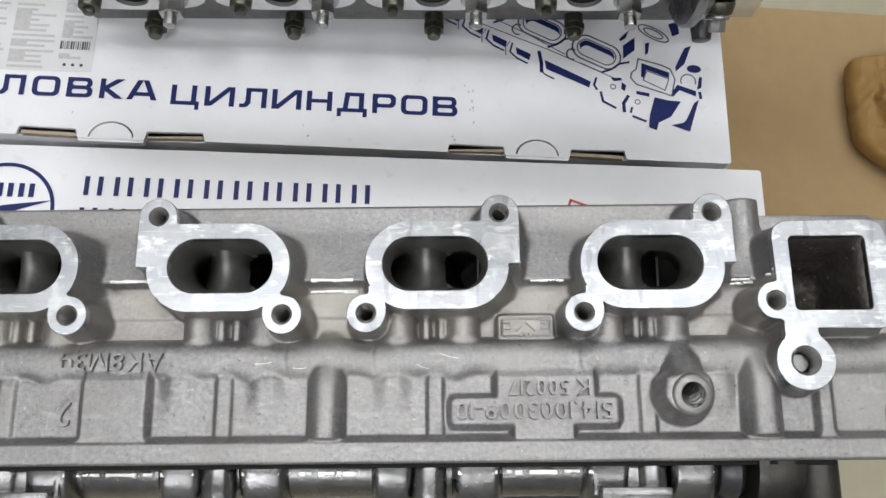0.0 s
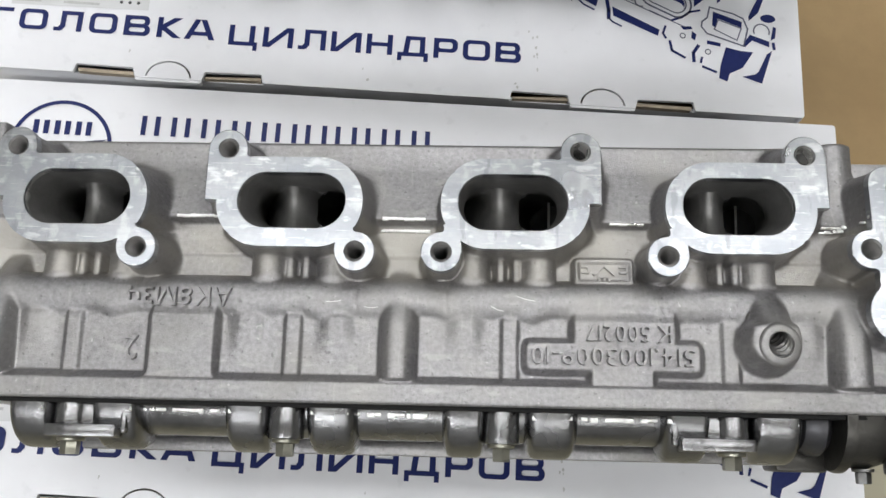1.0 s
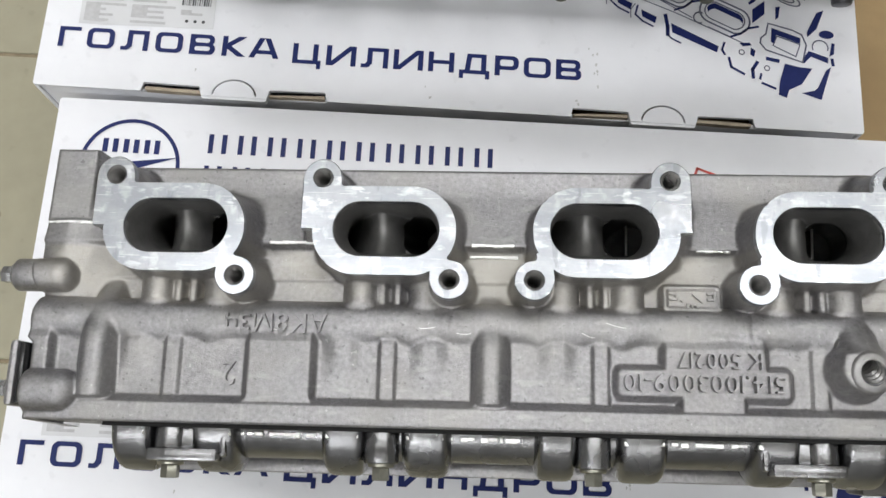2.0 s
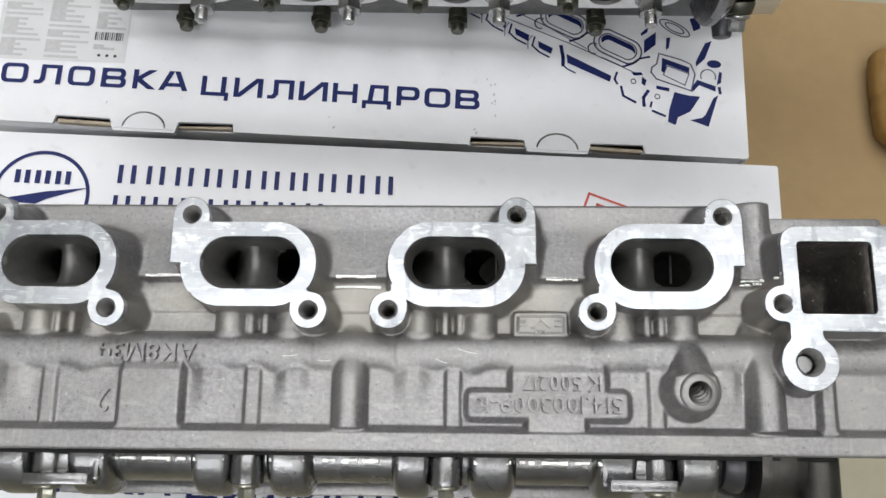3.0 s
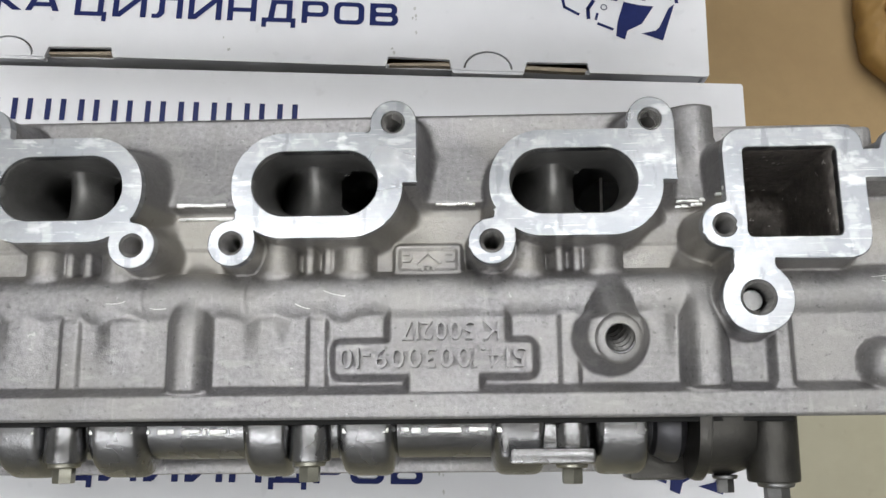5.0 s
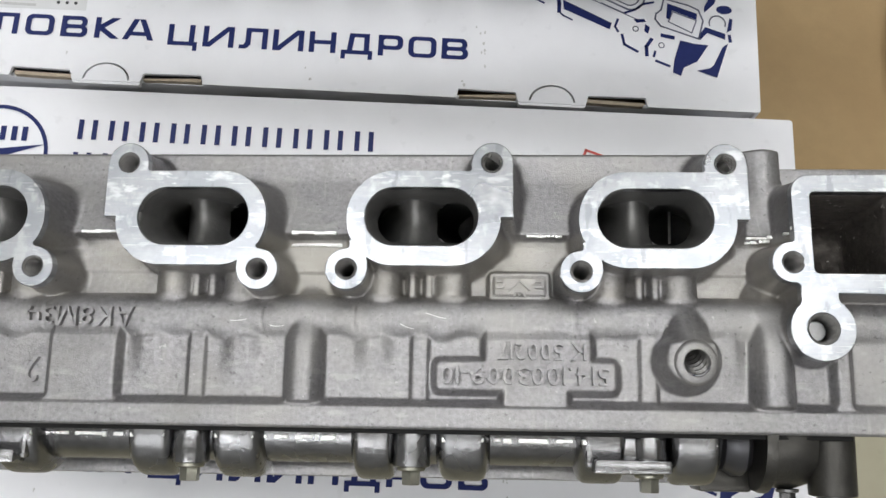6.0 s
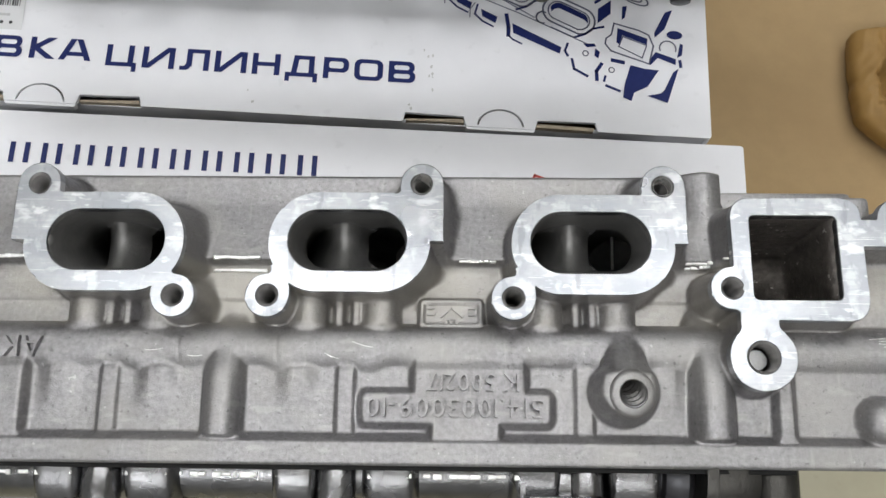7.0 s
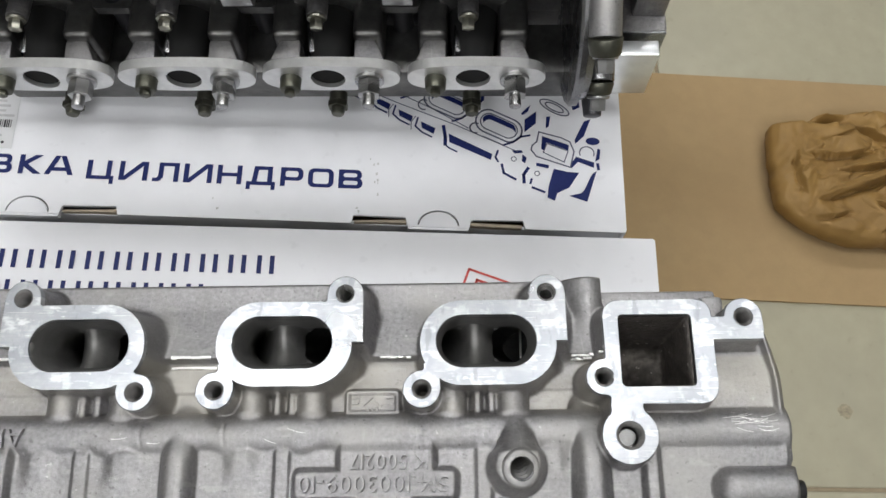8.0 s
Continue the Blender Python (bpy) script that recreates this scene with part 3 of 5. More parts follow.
def drawing(parent):
    """The printed line drawing of a cylinder head, running down towards the front right corner of the lid."""
    line = bmesh.new()
    top = LID + 0.0006

    def solid(*pts):
        ink = bmesh.new()
        fill_flat(ink, [pts], top)
        print_part("printed_shape", ink, INK, parent)

    def stroke(w, *pts):
        add_strokes(line, [pts], w * 0.95, top)

    def blue_stroke(w, *pts):
        ink = bmesh.new()
        add_strokes(ink, [pts], w * 1.35, top)
        print_part("printed_stroke", ink, INK, parent)
    # dark bars along the cam side, each with its curved bracket
    solid((0.489, 0.0845), (0.5262, 0.0668), (0.5248, 0.0613), (0.4898, 0.0764))
    for k in range(4):
        dx, dy = -0.0194 * k, 0.0108 * k
        solid((0.4652 + dx, 0.0951 + dy), (0.4777 + dx, 0.0892 + dy), (0.4762 + dx, 0.0836 + dy), (0.4661 + dx, 0.089 + dy))
        blue_stroke(0.0011, (0.4625 + dx, 0.0985 + dy), (0.4606 + dx, 0.0905 + dy), (0.4665 + dx, 0.0848 + dy), (0.4745 + dx, 0.0808 + dy))
        stroke(0.0008, (0.4606 + dx, 0.0999 + dy), (0.4569 + dx, 0.0945 + dy), (0.457 + dx, 0.0874 + dy))
    blue_stroke(0.0022, (0.4845, 0.0913), (0.4862, 0.0812), (0.4862, 0.0742))
    blue_stroke(0.0010, (0.4862, 0.0742), (0.4895, 0.0710), (0.4961, 0.0678))
    stroke(0.0009, (0.398, 0.1315), (0.4449, 0.1122), (0.4927, 0.0939), (0.5472, 0.0702))
    stroke(0.0009, (0.430, 0.1290), (0.4744, 0.108), (0.5055, 0.0906))
    stroke(0.0008, (0.5183, 0.0834), (0.5364, 0.0755))
    # oval ports, one behind the other
    for k in range(3):
        dx, dy = -0.0445 * k, 0.0205 * k
        cx, cy = 0.5318 + dx, 0.0940 + dy
        ex, ey = 0.905, -0.425

        def oval(half, r, ox=0.0, oy=0.0):
            pts = []
            for q in range(24):
                a = math.pi * 2 * q / 24
                u = half * (1 if math.cos(a) >= 0 else -1) + r * math.cos(a)
                v = r * math.sin(a)
                pts.append((cx + ox + u * ex - v * ey, cy + oy + u * ey + v * ex))
            return pts
        ring = oval(0.0095, 0.0112)
        stroke(0.0015, *ring, ring[0])
        ear = [(cx - 0.0200 + 0.0048 * math.cos(a), cy - 0.0030 + 0.0048 * math.sin(a)) for a in [math.pi * (0.35 + q / 9) for q in range(12)]]
        stroke(0.0013, *ear)
        ring = oval(0.0088, 0.0078)
        stroke(0.0011, *ring, ring[0])
        up, low = oval(0.0086, 0.0068), oval(0.0090, 0.0058, 0.0003, -0.0040)
        solid(*up[:13], *low[12::-1])
        solid(*[(x + dx, y + dy) for x, y in ((0.554, 0.1011), (0.5641, 0.1093), (0.5636, 0.0976), (0.5536, 0.0888))])
        blue_stroke(0.0013, (0.5365 + dx, 0.0760 + dy), (0.5440 + dx, 0.0790 + dy), (0.5500 + dx, 0.0840 + dy), (0.5580 + dx, 0.0860 + dy))
        solid(*[(x + dx, y + dy) for x, y in ((0.551, 0.107), (0.5596, 0.1159), (0.5566, 0.1084), (0.5519, 0.105))])
    solid((0.5726, 0.1044), (0.5763, 0.1052), (0.5746, 0.0953), (0.5721, 0.0931))
    for r in (1.0, 0.62):
        ring = [(0.5800 + 0.0125 * r * math.cos(a), 0.1140 - 0.0055 * r * math.cos(a) + 0.0055 * r * math.sin(a)) for a in [math.pi * q / 9 for q in range(19)]]
        stroke(0.0012, *ring)
    solid((0.5930, 0.1235), (0.6010, 0.1260), (0.6020, 0.1150), (0.5960, 0.1120))
    # square outlet
    sq = [(0.5661, 0.0896), (0.585, 0.0848), (0.5924, 0.0813), (0.5957, 0.0724), (0.5922, 0.0572), (0.5635, 0.0663), (0.5592, 0.072), (0.5600, 0.0765), (0.5640, 0.0800)]
    stroke(0.0013, *sq, sq[0])
    solid((0.5687, 0.0858), (0.5914, 0.0782), (0.5908, 0.0731), (0.5722, 0.0799), (0.5706, 0.0718), (0.5677, 0.0736))
    stroke(0.0010, (0.5727, 0.0789), (0.5907, 0.0725), (0.587, 0.0619), (0.5694, 0.0703), (0.5727, 0.0789))
    ring = [(0.6066 + 0.0062 * math.cos(a), 0.0711 + 0.0062 * math.sin(a)) for a in [math.pi * k / 9 for k in range(-1, 11)]]
    stroke(0.0011, *ring)
    solid(*[(0.6121 + 0.0060 * math.cos(a), 0.0826 + 0.0036 * math.sin(a)) for a in [math.pi * k / 10 for k in range(20)]])
    solid((0.616, 0.0758), (0.6183, 0.0749), (0.6172, 0.0659), (0.6135, 0.0636))
    solid((0.5969, 0.0795), (0.6046, 0.0871), (0.611, 0.1039), (0.6053, 0.1015), (0.5967, 0.0836))
    solid((0.5973, 0.0675), (0.6125, 0.0625), (0.6122, 0.0576), (0.5988, 0.0626), (0.5931, 0.0563), (0.5924, 0.0602))
    # solid shapes at the front corner
    solid((0.578, 0.0553), (0.5890, 0.0530), (0.5993, 0.0524), (0.5905, 0.0384), (0.5803, 0.0329), (0.5782, 0.026), (0.572, 0.0285), (0.5733, 0.0393))
    solid((0.6143, 0.0547), (0.6052, 0.0261), (0.5901, 0.031), (0.6001, 0.0336), (0.603, 0.0363), (0.6101, 0.0515))
    blue_stroke(0.0018, (0.6155, 0.0610), (0.6160, 0.0565))
    for x, y in ((0.5443, 0.063), (0.5638, 0.0504)):
        ring = circle(x, y, 0.0021, 10)
        stroke(0.0008, *ring, ring[0])
    solid((0.5426, 0.0709), (0.5509, 0.0715), (0.5523, 0.0692), (0.5453, 0.0681))
    solid((0.5517, 0.0675), (0.5552, 0.0648), (0.5538, 0.0593), (0.5509, 0.0615))
    solid((0.5633, 0.0603), (0.5741, 0.0586), (0.5736, 0.0554), (0.5632, 0.0573))
    blue_stroke(0.0015, (0.5597, 0.0374), (0.5695, 0.0336))
    blue_stroke(0.0015, (0.5341, 0.0574), (0.5357, 0.0496), (0.5455, 0.0443))
    blue_stroke(0.0020, (0.5562, 0.0549), (0.5524, 0.0487), (0.5527, 0.0418))
    blue_stroke(0.0013, (0.5308, 0.0701), (0.5288, 0.064), (0.5309, 0.0602))
    blue_stroke(0.0013, (0.5590, 0.0450), (0.5580, 0.0410))
    print_part("printed_outline", line, INK_LINE, parent, "fine grey-blue printed outlines of an engine drawing")


def carton(m, label):
    """A shallow shipping carton with a tuck-in front flap; its local origin is the front left corner on the floor."""
    box = empty("carton_box", m)
    h = LID
    bm = bmesh.new()
    t = 0.0035
    add_box(bm, 0, t, 0, BOX_D, 0, h - t, 0.0012)
    add_box(bm, BOX_L - t, BOX_L, 0, BOX_D, 0, h - t, 0.0012)
    add_box(bm, t, BOX_L - t, BOX_D - t, BOX_D, 0, h - t, 0.0012)
    add_box(bm, t, BOX_L - t, 0, BOX_D - t, 0, t)
    part("side_wall", bm, CARTON, box)
    bm = bmesh.new()
    add_box(bm, 0.001, BOX_L - 0.001, 0.002, 0.0055, 0.001, h - 0.0075, 0.001)
    part("front_wall", bm, CARTON, box)
    # lid, with notches for the two locking tongues in its front edge
    corners = [(0.0, 0.0, 0.002)]
    for c in (0.153, 0.482):
        corners += [(c - 0.071, 0.000, 0.001), (c - 0.0695, 0.0072, 0.001), (c - 0.027, 0.0064, 0.001), (c - 0.025, -0.0010, 0.001),
                    (c + 0.025, -0.0010, 0.001), (c + 0.027, 0.0064, 0.001), (c + 0.0695, 0.0072, 0.001), (c + 0.071, 0.000, 0.001)]
    corners += [(BOX_L, 0.0, 0.002), (BOX_L, BOX_D, 0.002), (0.0, BOX_D, 0.002)]
    outline = rounded(corners, 2)
    slots = []
    for c in (0.153, 0.482):
        arc = [Vector((c + 0.0172 * math.cos(a), -0.0004 + 0.0142 * math.sin(a))) for a in [math.pi * k / 14 for k in range(15)]]
        back = [Vector((c + 0.0158 * math.cos(a), -0.0004 + 0.0128 * math.sin(a))) for a in [math.pi * k / 14 for k in range(14, -1, -1)]]
        slots.append(arc + back)
    bm = bmesh.new()
    add_plate(bm, [outline] + slots, h, h - 0.003)
    lid = part("lid", bm, CARTON, box, smooth=False)
    for c in (0.1055, 0.2005, 0.4345, 0.5295):
        bm = bmesh.new()
        lean = 0.0008 if c in (0.2005, 0.4345) else -0.0006
        lo = [bm.verts.new(v) for v in ((c - 0.0212, 0.0022, h - 0.012), (c + 0.0212, 0.0022, h - 0.012), (c + 0.0212, 0.0046, h - 0.012), (c - 0.0212, 0.0046, h - 0.012))]
        hi = [bm.verts.new(v) for v in ((c - 0.0212, 0.0024, h - 0.0034), (c + 0.0212, 0.0024 + lean, h - 0.0038), (c + 0.0212, 0.0046 + lean, h - 0.0026), (c - 0.0212, 0.0044 - lean, h - 0.0030))]
        bm.faces.new(hi)
        for i in range(4):
            bm.faces.new((lo[i], lo[(i + 1) % 4], hi[(i + 1) % 4], hi[i]))
        part("flap_fold", bm, CARTON_RAW, box, "bare brown board showing in a flap notch")
    for c in (0.153, 0.482):
        bm = bmesh.new()
        add_plate(bm, [rounded([(c - 0.0250, -0.0030, 0.002), (c + 0.0250, -0.0030, 0.002), (c + 0.0250, 0.0010, 0.002), (c - 0.0250, 0.0010, 0.002)], 3)], h - 0.0009, h - 0.006)
        part("locking_tongue", bm, CARTON, box, smooth=False)
        # dark block below the lid takes the place of shade in the slit
        bm = bmesh.new()
        add_box(bm, c - 0.020, c + 0.020, 0.002, 0.018, h - 0.010, h - 0.0045)
        part("tongue_slot_shade", bm, SHADE_BOARD, box, "dark fill standing for the shade in the tongue slit")
    # print on the lid
    printed_words("ГОЛОВКА", 0.0135, 0.0327, h + 0.0006, 0.170, lid)
    printed_words("ЦИЛИНДРОВ", 0.1945, 0.0302, h + 0.0006, 0.224, lid)
    for y, w0, w1, n in ((0.2675, 0.114, 0.336, 10), (0.2420, 0.113, 0.282, 8)):
        pitch = (w1 - w0) / n
        for k in range(n):
            x0 = w0 + k * pitch
            bm = bmesh.new()
            for f in (0.08, 0.53):
                fill_flat(bm, [[(x0 + pitch * f, y), (x0 + pitch * (f + 0.165), y), (x0 + pitch * (f + 0.165), y + 0.0155), (x0 + pitch * f, y + 0.0155)]], h + 0.0006)
            print_part("printed_bar", bm, INK, lid)
    # rubbed flecks where the coating has worn
    rng = random.Random(21)
    for fx, fy, n in ((0.429, 0.047, 5), (0.431, 0.026, 3), (0.417, 0.014, 3), (0.300, 0.014, 2), (0.120, 0.014, 2)):
        for _ in range(n):
            qx, qy, r = fx + rng.gauss(0, 0.002), fy + rng.gauss(0, 0.005), rng.uniform(0.0005, 0.0013)
            bm = bmesh.new()
            fill_flat(bm, [[(qx + r * rng.uniform(0.5, 1.3) * math.cos(k * 0.785), qy + r * rng.uniform(0.6, 1.9) * math.sin(k * 0.785)) for k in range(8)]], h + 0.0005)
            print_part("scuff", bm, SCUFF, lid)
    # round emblem: a ring with a plain wing shape
    bm = bmesh.new()
    fill_flat(bm, [circle(0.059, 0.2545, 0.0375, 48), circle(0.059, 0.2545, 0.0346, 48)], h + 0.0006)
    fill_flat(bm, [[(0.0235, 0.2495), (0.062, 0.2580), (0.0945, 0.2625), (0.064, 0.2520), (0.056, 0.2475)]], h + 0.0006)
    for k in range(3):
        for f in (0.0, 0.0075):
            fill_flat(bm, [[(0.0375 + k * 0.0155 + f, 0.2645), (0.0415 + k * 0.0155 + f, 0.2645), (0.0415 + k * 0.0155 + f, 0.2755), (0.0375 + k * 0.0155 + f, 0.2755)]], h + 0.0006)
    print_part("printed_emblem", bm, INK, lid, "dark blue printed ring emblem with plain shapes")
    # red stamp
    bm = bmesh.new()
    c, s = math.cos(radians(-19)), math.sin(radians(-19))
    ring = [Vector((0.484 + x * c - y * s, 0.276 + x * s + y * c)) for x, y in ((0, 0), (0.075, 0), (0.075, -0.034), (0, -0.034))]
    add_strokes(bm, [ring + ring[:1]], 0.0019, h + 0.0006)
    for k in range(4):
        x = 0.009 + k * 0.0155
        pts = [(x, -0.0065), (x + 0.0095, -0.0065), (x + 0.0095, -0.0205), (x, -0.0205), (x, -0.0065)]
        add_strokes(bm, [[Vector((0.484 + px * c - py * s, 0.276 + px * s + py * c)) for px, py in pts]], 0.0021, h + 0.0006)
    print_part("red_stamp", bm, RED_INK, lid, "tilted red ink stamp frame")
    # paper label with lines of small print
    label_ob = bmesh.new()
    fill_flat(label_ob, [[(0.0268, 0.0530), (0.1310, 0.0545), (0.1300, 0.1180), (0.0258, 0.1165)]], h + 0.0006)
    sticker = print_part("paper_label", label_ob, PAPER, lid, "white paper label with pale small print")
    bm = bmesh.new()
    rng = random.Random(4)
    for col, (x0, w) in enumerate(((0.0300, 0.033), (0.0660, 0.035), (0.1042, 0.024))):
        for r in range(13):
            y = 0.0560 + r * 0.0046
            if col == 2 and r in (0, 1, 3, 4, 5):
                continue
            wide = w * rng.uniform(0.45, 1.0)
            fill_flat(bm, [[(x0, y), (x0 + wide, y), (x0 + wide, y + 0.0021), (x0, y + 0.0021)]], h + 0.0010)
            if rng.random() < 0.5:
                fill_flat(bm, [[(x0, y + 0.0021), (x0 + w * 0.35, y + 0.0021), (x0 + w * 0.35, y + 0.0046), (x0, y + 0.0046)]], h + 0.0010)
    print_part("small_print", bm, LABEL_INK, sticker, "pale grey lines of small print")
    bm = bmesh.new()
    x = 0.1042
    while x < 0.127:
        w = rng.choice((0.0005, 0.0009, 0.0014))
        fill_flat(bm, [[(x, 0.0737), (x + w, 0.0737), (x + w, 0.0809), (x, 0.0809)]], h + 0.0010)
        x += w + rng.choice((0.0006, 0.0010))
    for k in range(3):
        fill_flat(bm, [circle(0.1097 + k * 0.0065, 0.0600, 0.0014, 8)], h + 0.0010)
    print_part("bar_pattern", bm, DARK_STEEL, sticker, "dark printed stripes")
    drawing(lid)
    return tagged(box, label, "carton", "head cartons")


carton(pose(-0.3630, 0.1600, 0, 0, 0, -0.45), "white printed shipping carton, closed, with a cylinder head on it")
carton(pose(-0.3400, -0.1520, 0.0) @ Matrix.Diagonal((1, 0.984, 1, 1)), "white printed shipping carton, closed, lying beneath the bare cylinder head")

# ---- cylinder head ----
# Local axes in metres: x along the head, y towards the deck face, z out of the intake side; the origin is a bolt hole of the third intake flange.
MM = 0.001
PORTS = [(-144.4, 0.0, -1), (-40.6, -0.5, -1), (0.0, -0.2, 1), (105.3, -0.7, 1)]
BODY_LOW = -193.0


def smax(a, b, k):
    t = np.clip(0.5 + 0.5 * (a - b) / k, 0, 1)
    return b * (1 - t) + a * t + k * t * (1 - t)


def smin(a, b, k):
    return -smax(-a, -b, k)


def step(a, b, x):
    t = np.clip((x - a) / (b - a), 0, 1)
    return t * t * (3 - 2 * t)


def sd_box(x, y, x0, x1, y0, y1, r=0.0):
    qx = np.abs(x - (x0 + x1) / 2) - (x1 - x0) / 2 + r
    qy = np.abs(y - (y0 + y1) / 2) - (y1 - y0) / 2 + r
    return np.hypot(np.maximum(qx, 0), np.maximum(qy, 0)) + np.minimum(np.maximum(qx, qy), 0) - r


def sd_circle(x, y, cx, cy, r):
    return np.hypot(x - cx, y - cy) - r


def sd_seg(x, y, ax, ay, bx, by, r):
    t = np.clip(((x - ax) * (bx - ax) + (y - ay) * (by - ay)) / ((bx - ax) ** 2 + (by - ay) ** 2), 0, 1)
    return np.hypot(x - ax - t * (bx - ax), y - ay - t * (by - ay)) - r


def port_frame(x, y, port):
    """Coordinates of one intake port: the lower bolt hole is its origin, the upper one lies at (65.4, 50)."""
    bx, by, side = port
    u = (x - bx) * side
    return (u if side > 0 else u + 2.2), y - by


def sd_port(u, v, b=0.0):
    d = np.minimum(sd_box(u, v, -0.6, 69.4, 1.8, 46.0, 21.5), sd_box(u, v, 30, 62, 24, 46, 1))
    ear = np.minimum(sd_box(u, v, 56.1, 75.3, 24, 50, 0.3), sd_circle(u, v, 65.6, 50, 9.5))
    d = np.where(v > 36, smin(d, ear, 2.0), np.minimum(d, ear))
    return smin(np.minimum(d, sd_box(u, v, b + 1, b + 9, 0, 14, 2)), sd_circle(u, v, b, 0, 9.5), 1.6)


def sd_square(x, y):
    d = sd_box(x, y, 199, 255.2, -9.5, 44.4, 8)
    d = np.minimum(d, sd_box(x, y, 250, 281.3, 22.7, 35, 0.6))
    d = np.minimum(d, sd_circle(x, y, 271.6, 34.7, 9.8))
    d = smin(d, sd_circle(x, y, 198, 4.3, 9.2), 1.6)
    d = np.minimum(d, sd_box(x, y, 200.5, 216.5, -25, 0, 0))
    return smin(d, sd_circle(x, y, 209.0, -25, 14.1), 1.8)


def casting_height(x, y):
    """Height of the intake side's cast skin, all in millimetres."""
    wob = 0.6 * np.sin(x * 0.11) + 0.5 * np.sin(x * 0.23 + 1)
    ramp = step(18.6, 21.4, y)
    h = (-27 - 1.6 * step(3.4, 1.9, y)) * (1 - ramp) + (-21.5 - (y - 20) * 0.345) * ramp
    # low places between the runners
    h = h - 1.2 * step(0, 12, y) * step(20, 15, y)
    # wall that stands up towards the left end
    h = smax(h, np.where(y > 32.5, -25.5 - (y - 32) * 0.05, -80) - 4 * np.maximum(0, x + 232), 2.0)
    h = smax(h, -20.2 - 0.006 * (y - 12) ** 2 - 0.07 * np.abs(x + 240) ** 1.5 + np.where(y > 33, -30, 0), 3.0)
    # ribbed lower panel with its pockets
    panel = -12.6 - 0.5 * np.maximum(0, y + 30) - 0.02 * np.maximum(0, -30 - y)
    t_bar = np.minimum(np.minimum(sd_box(x, y, 40, 122, -53.2, -39.3, 3), sd_box(x, y, 62.5, 111, -41, -10, 2)), sd_box(x, y, 70.4, 100.2, -64, -50, 1.5))
    for x0, x1, cut in ((-238, -221.5, 0), (-208, -139, 0), (-107, -27.5, 0), (-12.5, 183.5, 1), (198, 218, 0), (225, 300, 0)):
        d = sd_box(x, y, x0, x1, -58.8, -10, 3.0)
        if cut:
            d = np.maximum(d, -t_bar)
        inside = step(1.3, -2.6, d)
        panel = panel - 5.2 * inside
        # shallow bands across the floor of a pocket
        for c in (-177, -70.5, 33, 136.5):
            if x0 < c < x1:
                panel = panel + 2.0 * step(1.2, -1.2, np.abs(x - c) - 4.0) * inside
        for c in (-196, -93, -50, 12, 100, 172):
            if x0 < c < x1:
                panel = panel + 2.8 * step(9, 0, np.abs(x - c) - 2) * step(-54, -30, y) * inside
    # gallery pipe, uneven along its lower flank
    rad = 12.4 + (0.7 * np.sin(x * 0.19) + 0.5 * np.sin(x * 0.31 + 0.7)) * step(-20, -30, y) * step(200, 188, x)
    pipe = -26.5 + np.sqrt(np.maximum(0.0, rad ** 2 - (y + 20.5) ** 2)) - 40 * (np.abs(y + 20.5) > rad)
    h = smax(smax(h, pipe, 2.4), np.where(y < -14, panel, -80), 1.6)
    # smooth shoulder beside the square outlet
    h = smax(h, -20.5 - 0.10 * np.maximum(0, y - 10) - 4 * np.maximum(0, 228 - x) - 3 * np.maximum(0, -14 - y), 3.0)
    # rounded ribs
    for c, half, fall in ((-214.5, 7.0, 0.10), (-20, 6.9, 0.12), (191, 7.3, 0.10)):
        rib = np.where(np.abs(c + 20) < 1, -9.2, -7.6) - 5.0 * np.abs((x - c) / (half + 0.6)) ** 3 - fall * np.maximum(0, y + 34) ** 1.5 - 3.5 * np.maximum(0, -58.5 - y)
        h = smax(h, rib, 2.2)
    # strip along the cam cover
    strip = -11.6 - 3.4 * np.maximum(0, y + 60.4)
    h = smax(h, strip, 1.2)
    # swelling of the walls under the flanges, then the runners
    for p in PORTS:
        u, v = port_frame(x, y, p)
        f = sd_port(u, v, 0.0 if p[2] > 0 else 2.2)
        flare = 3.9 + 0.9 * np.tanh((x - p[0] - p[2] * 33) / 14)
        flare = flare * (1 - 0.42 * step(13, 7, y) - 0.45 * step(40, 50, y))
        h = smax(h, -2.2 - 33 * (1 - np.exp(-np.maximum(0, f + 1.0) / flare)), 4.0)
        for c in (14.5, 47.0):
            lump = -24.5 + np.sqrt(np.maximum(0.0, 9.0 ** 2 - (u - c) ** 2)) - 30 * (np.abs(u - c) > 9) - 0.8 * np.maximum(0, -9 - v) ** 1.3
            h = smax(h, np.where(v < 14, lump, -80), 5.0)
        for c in (28.6, 36.2):
            rib = -19.6 - 3.2 * np.maximum(0, np.abs(u - c) - 1.5) - 0.4 * np.maximum(0, -v - 9)
            h = smax(h, np.where(v < 8, rib, -80), 1.6)
    f = sd_square(x, y)
    h = smax(h, -2.2 - 6.0 * np.maximum(0, f + 1.2), 4.0)
    # tall flank between the last port and the square outlet
    h = smax(h, -24 - 0.10 * np.abs(x - 196) ** 1.7 + np.where(y < 18, -4 * np.maximum(0, 18 - y), 0), 3.0)
    # drop-shaped threaded boss
    t = np.clip((y + 43.5) / 27.0, 0, 1)
    d = np.hypot(x - 152.8 - 1.2 * t, y + 37.6 - 22.0 * np.clip((y + 37.6) / 22.0, 0, 1)) - (11.9 - 4.4 * np.clip((y + 37.6) / 22.0, 0, 1))
    h = smax(h, -1.2 - 0.80 * np.maximum(0, y + 31.5) - 2.6 * np.maximum(0, d + 0.6) - 0.05 * np.maximum(0, d + 5) ** 2 - 0.06 * step(-33, -27, y) * (x - 153.5) ** 2, 1.8)
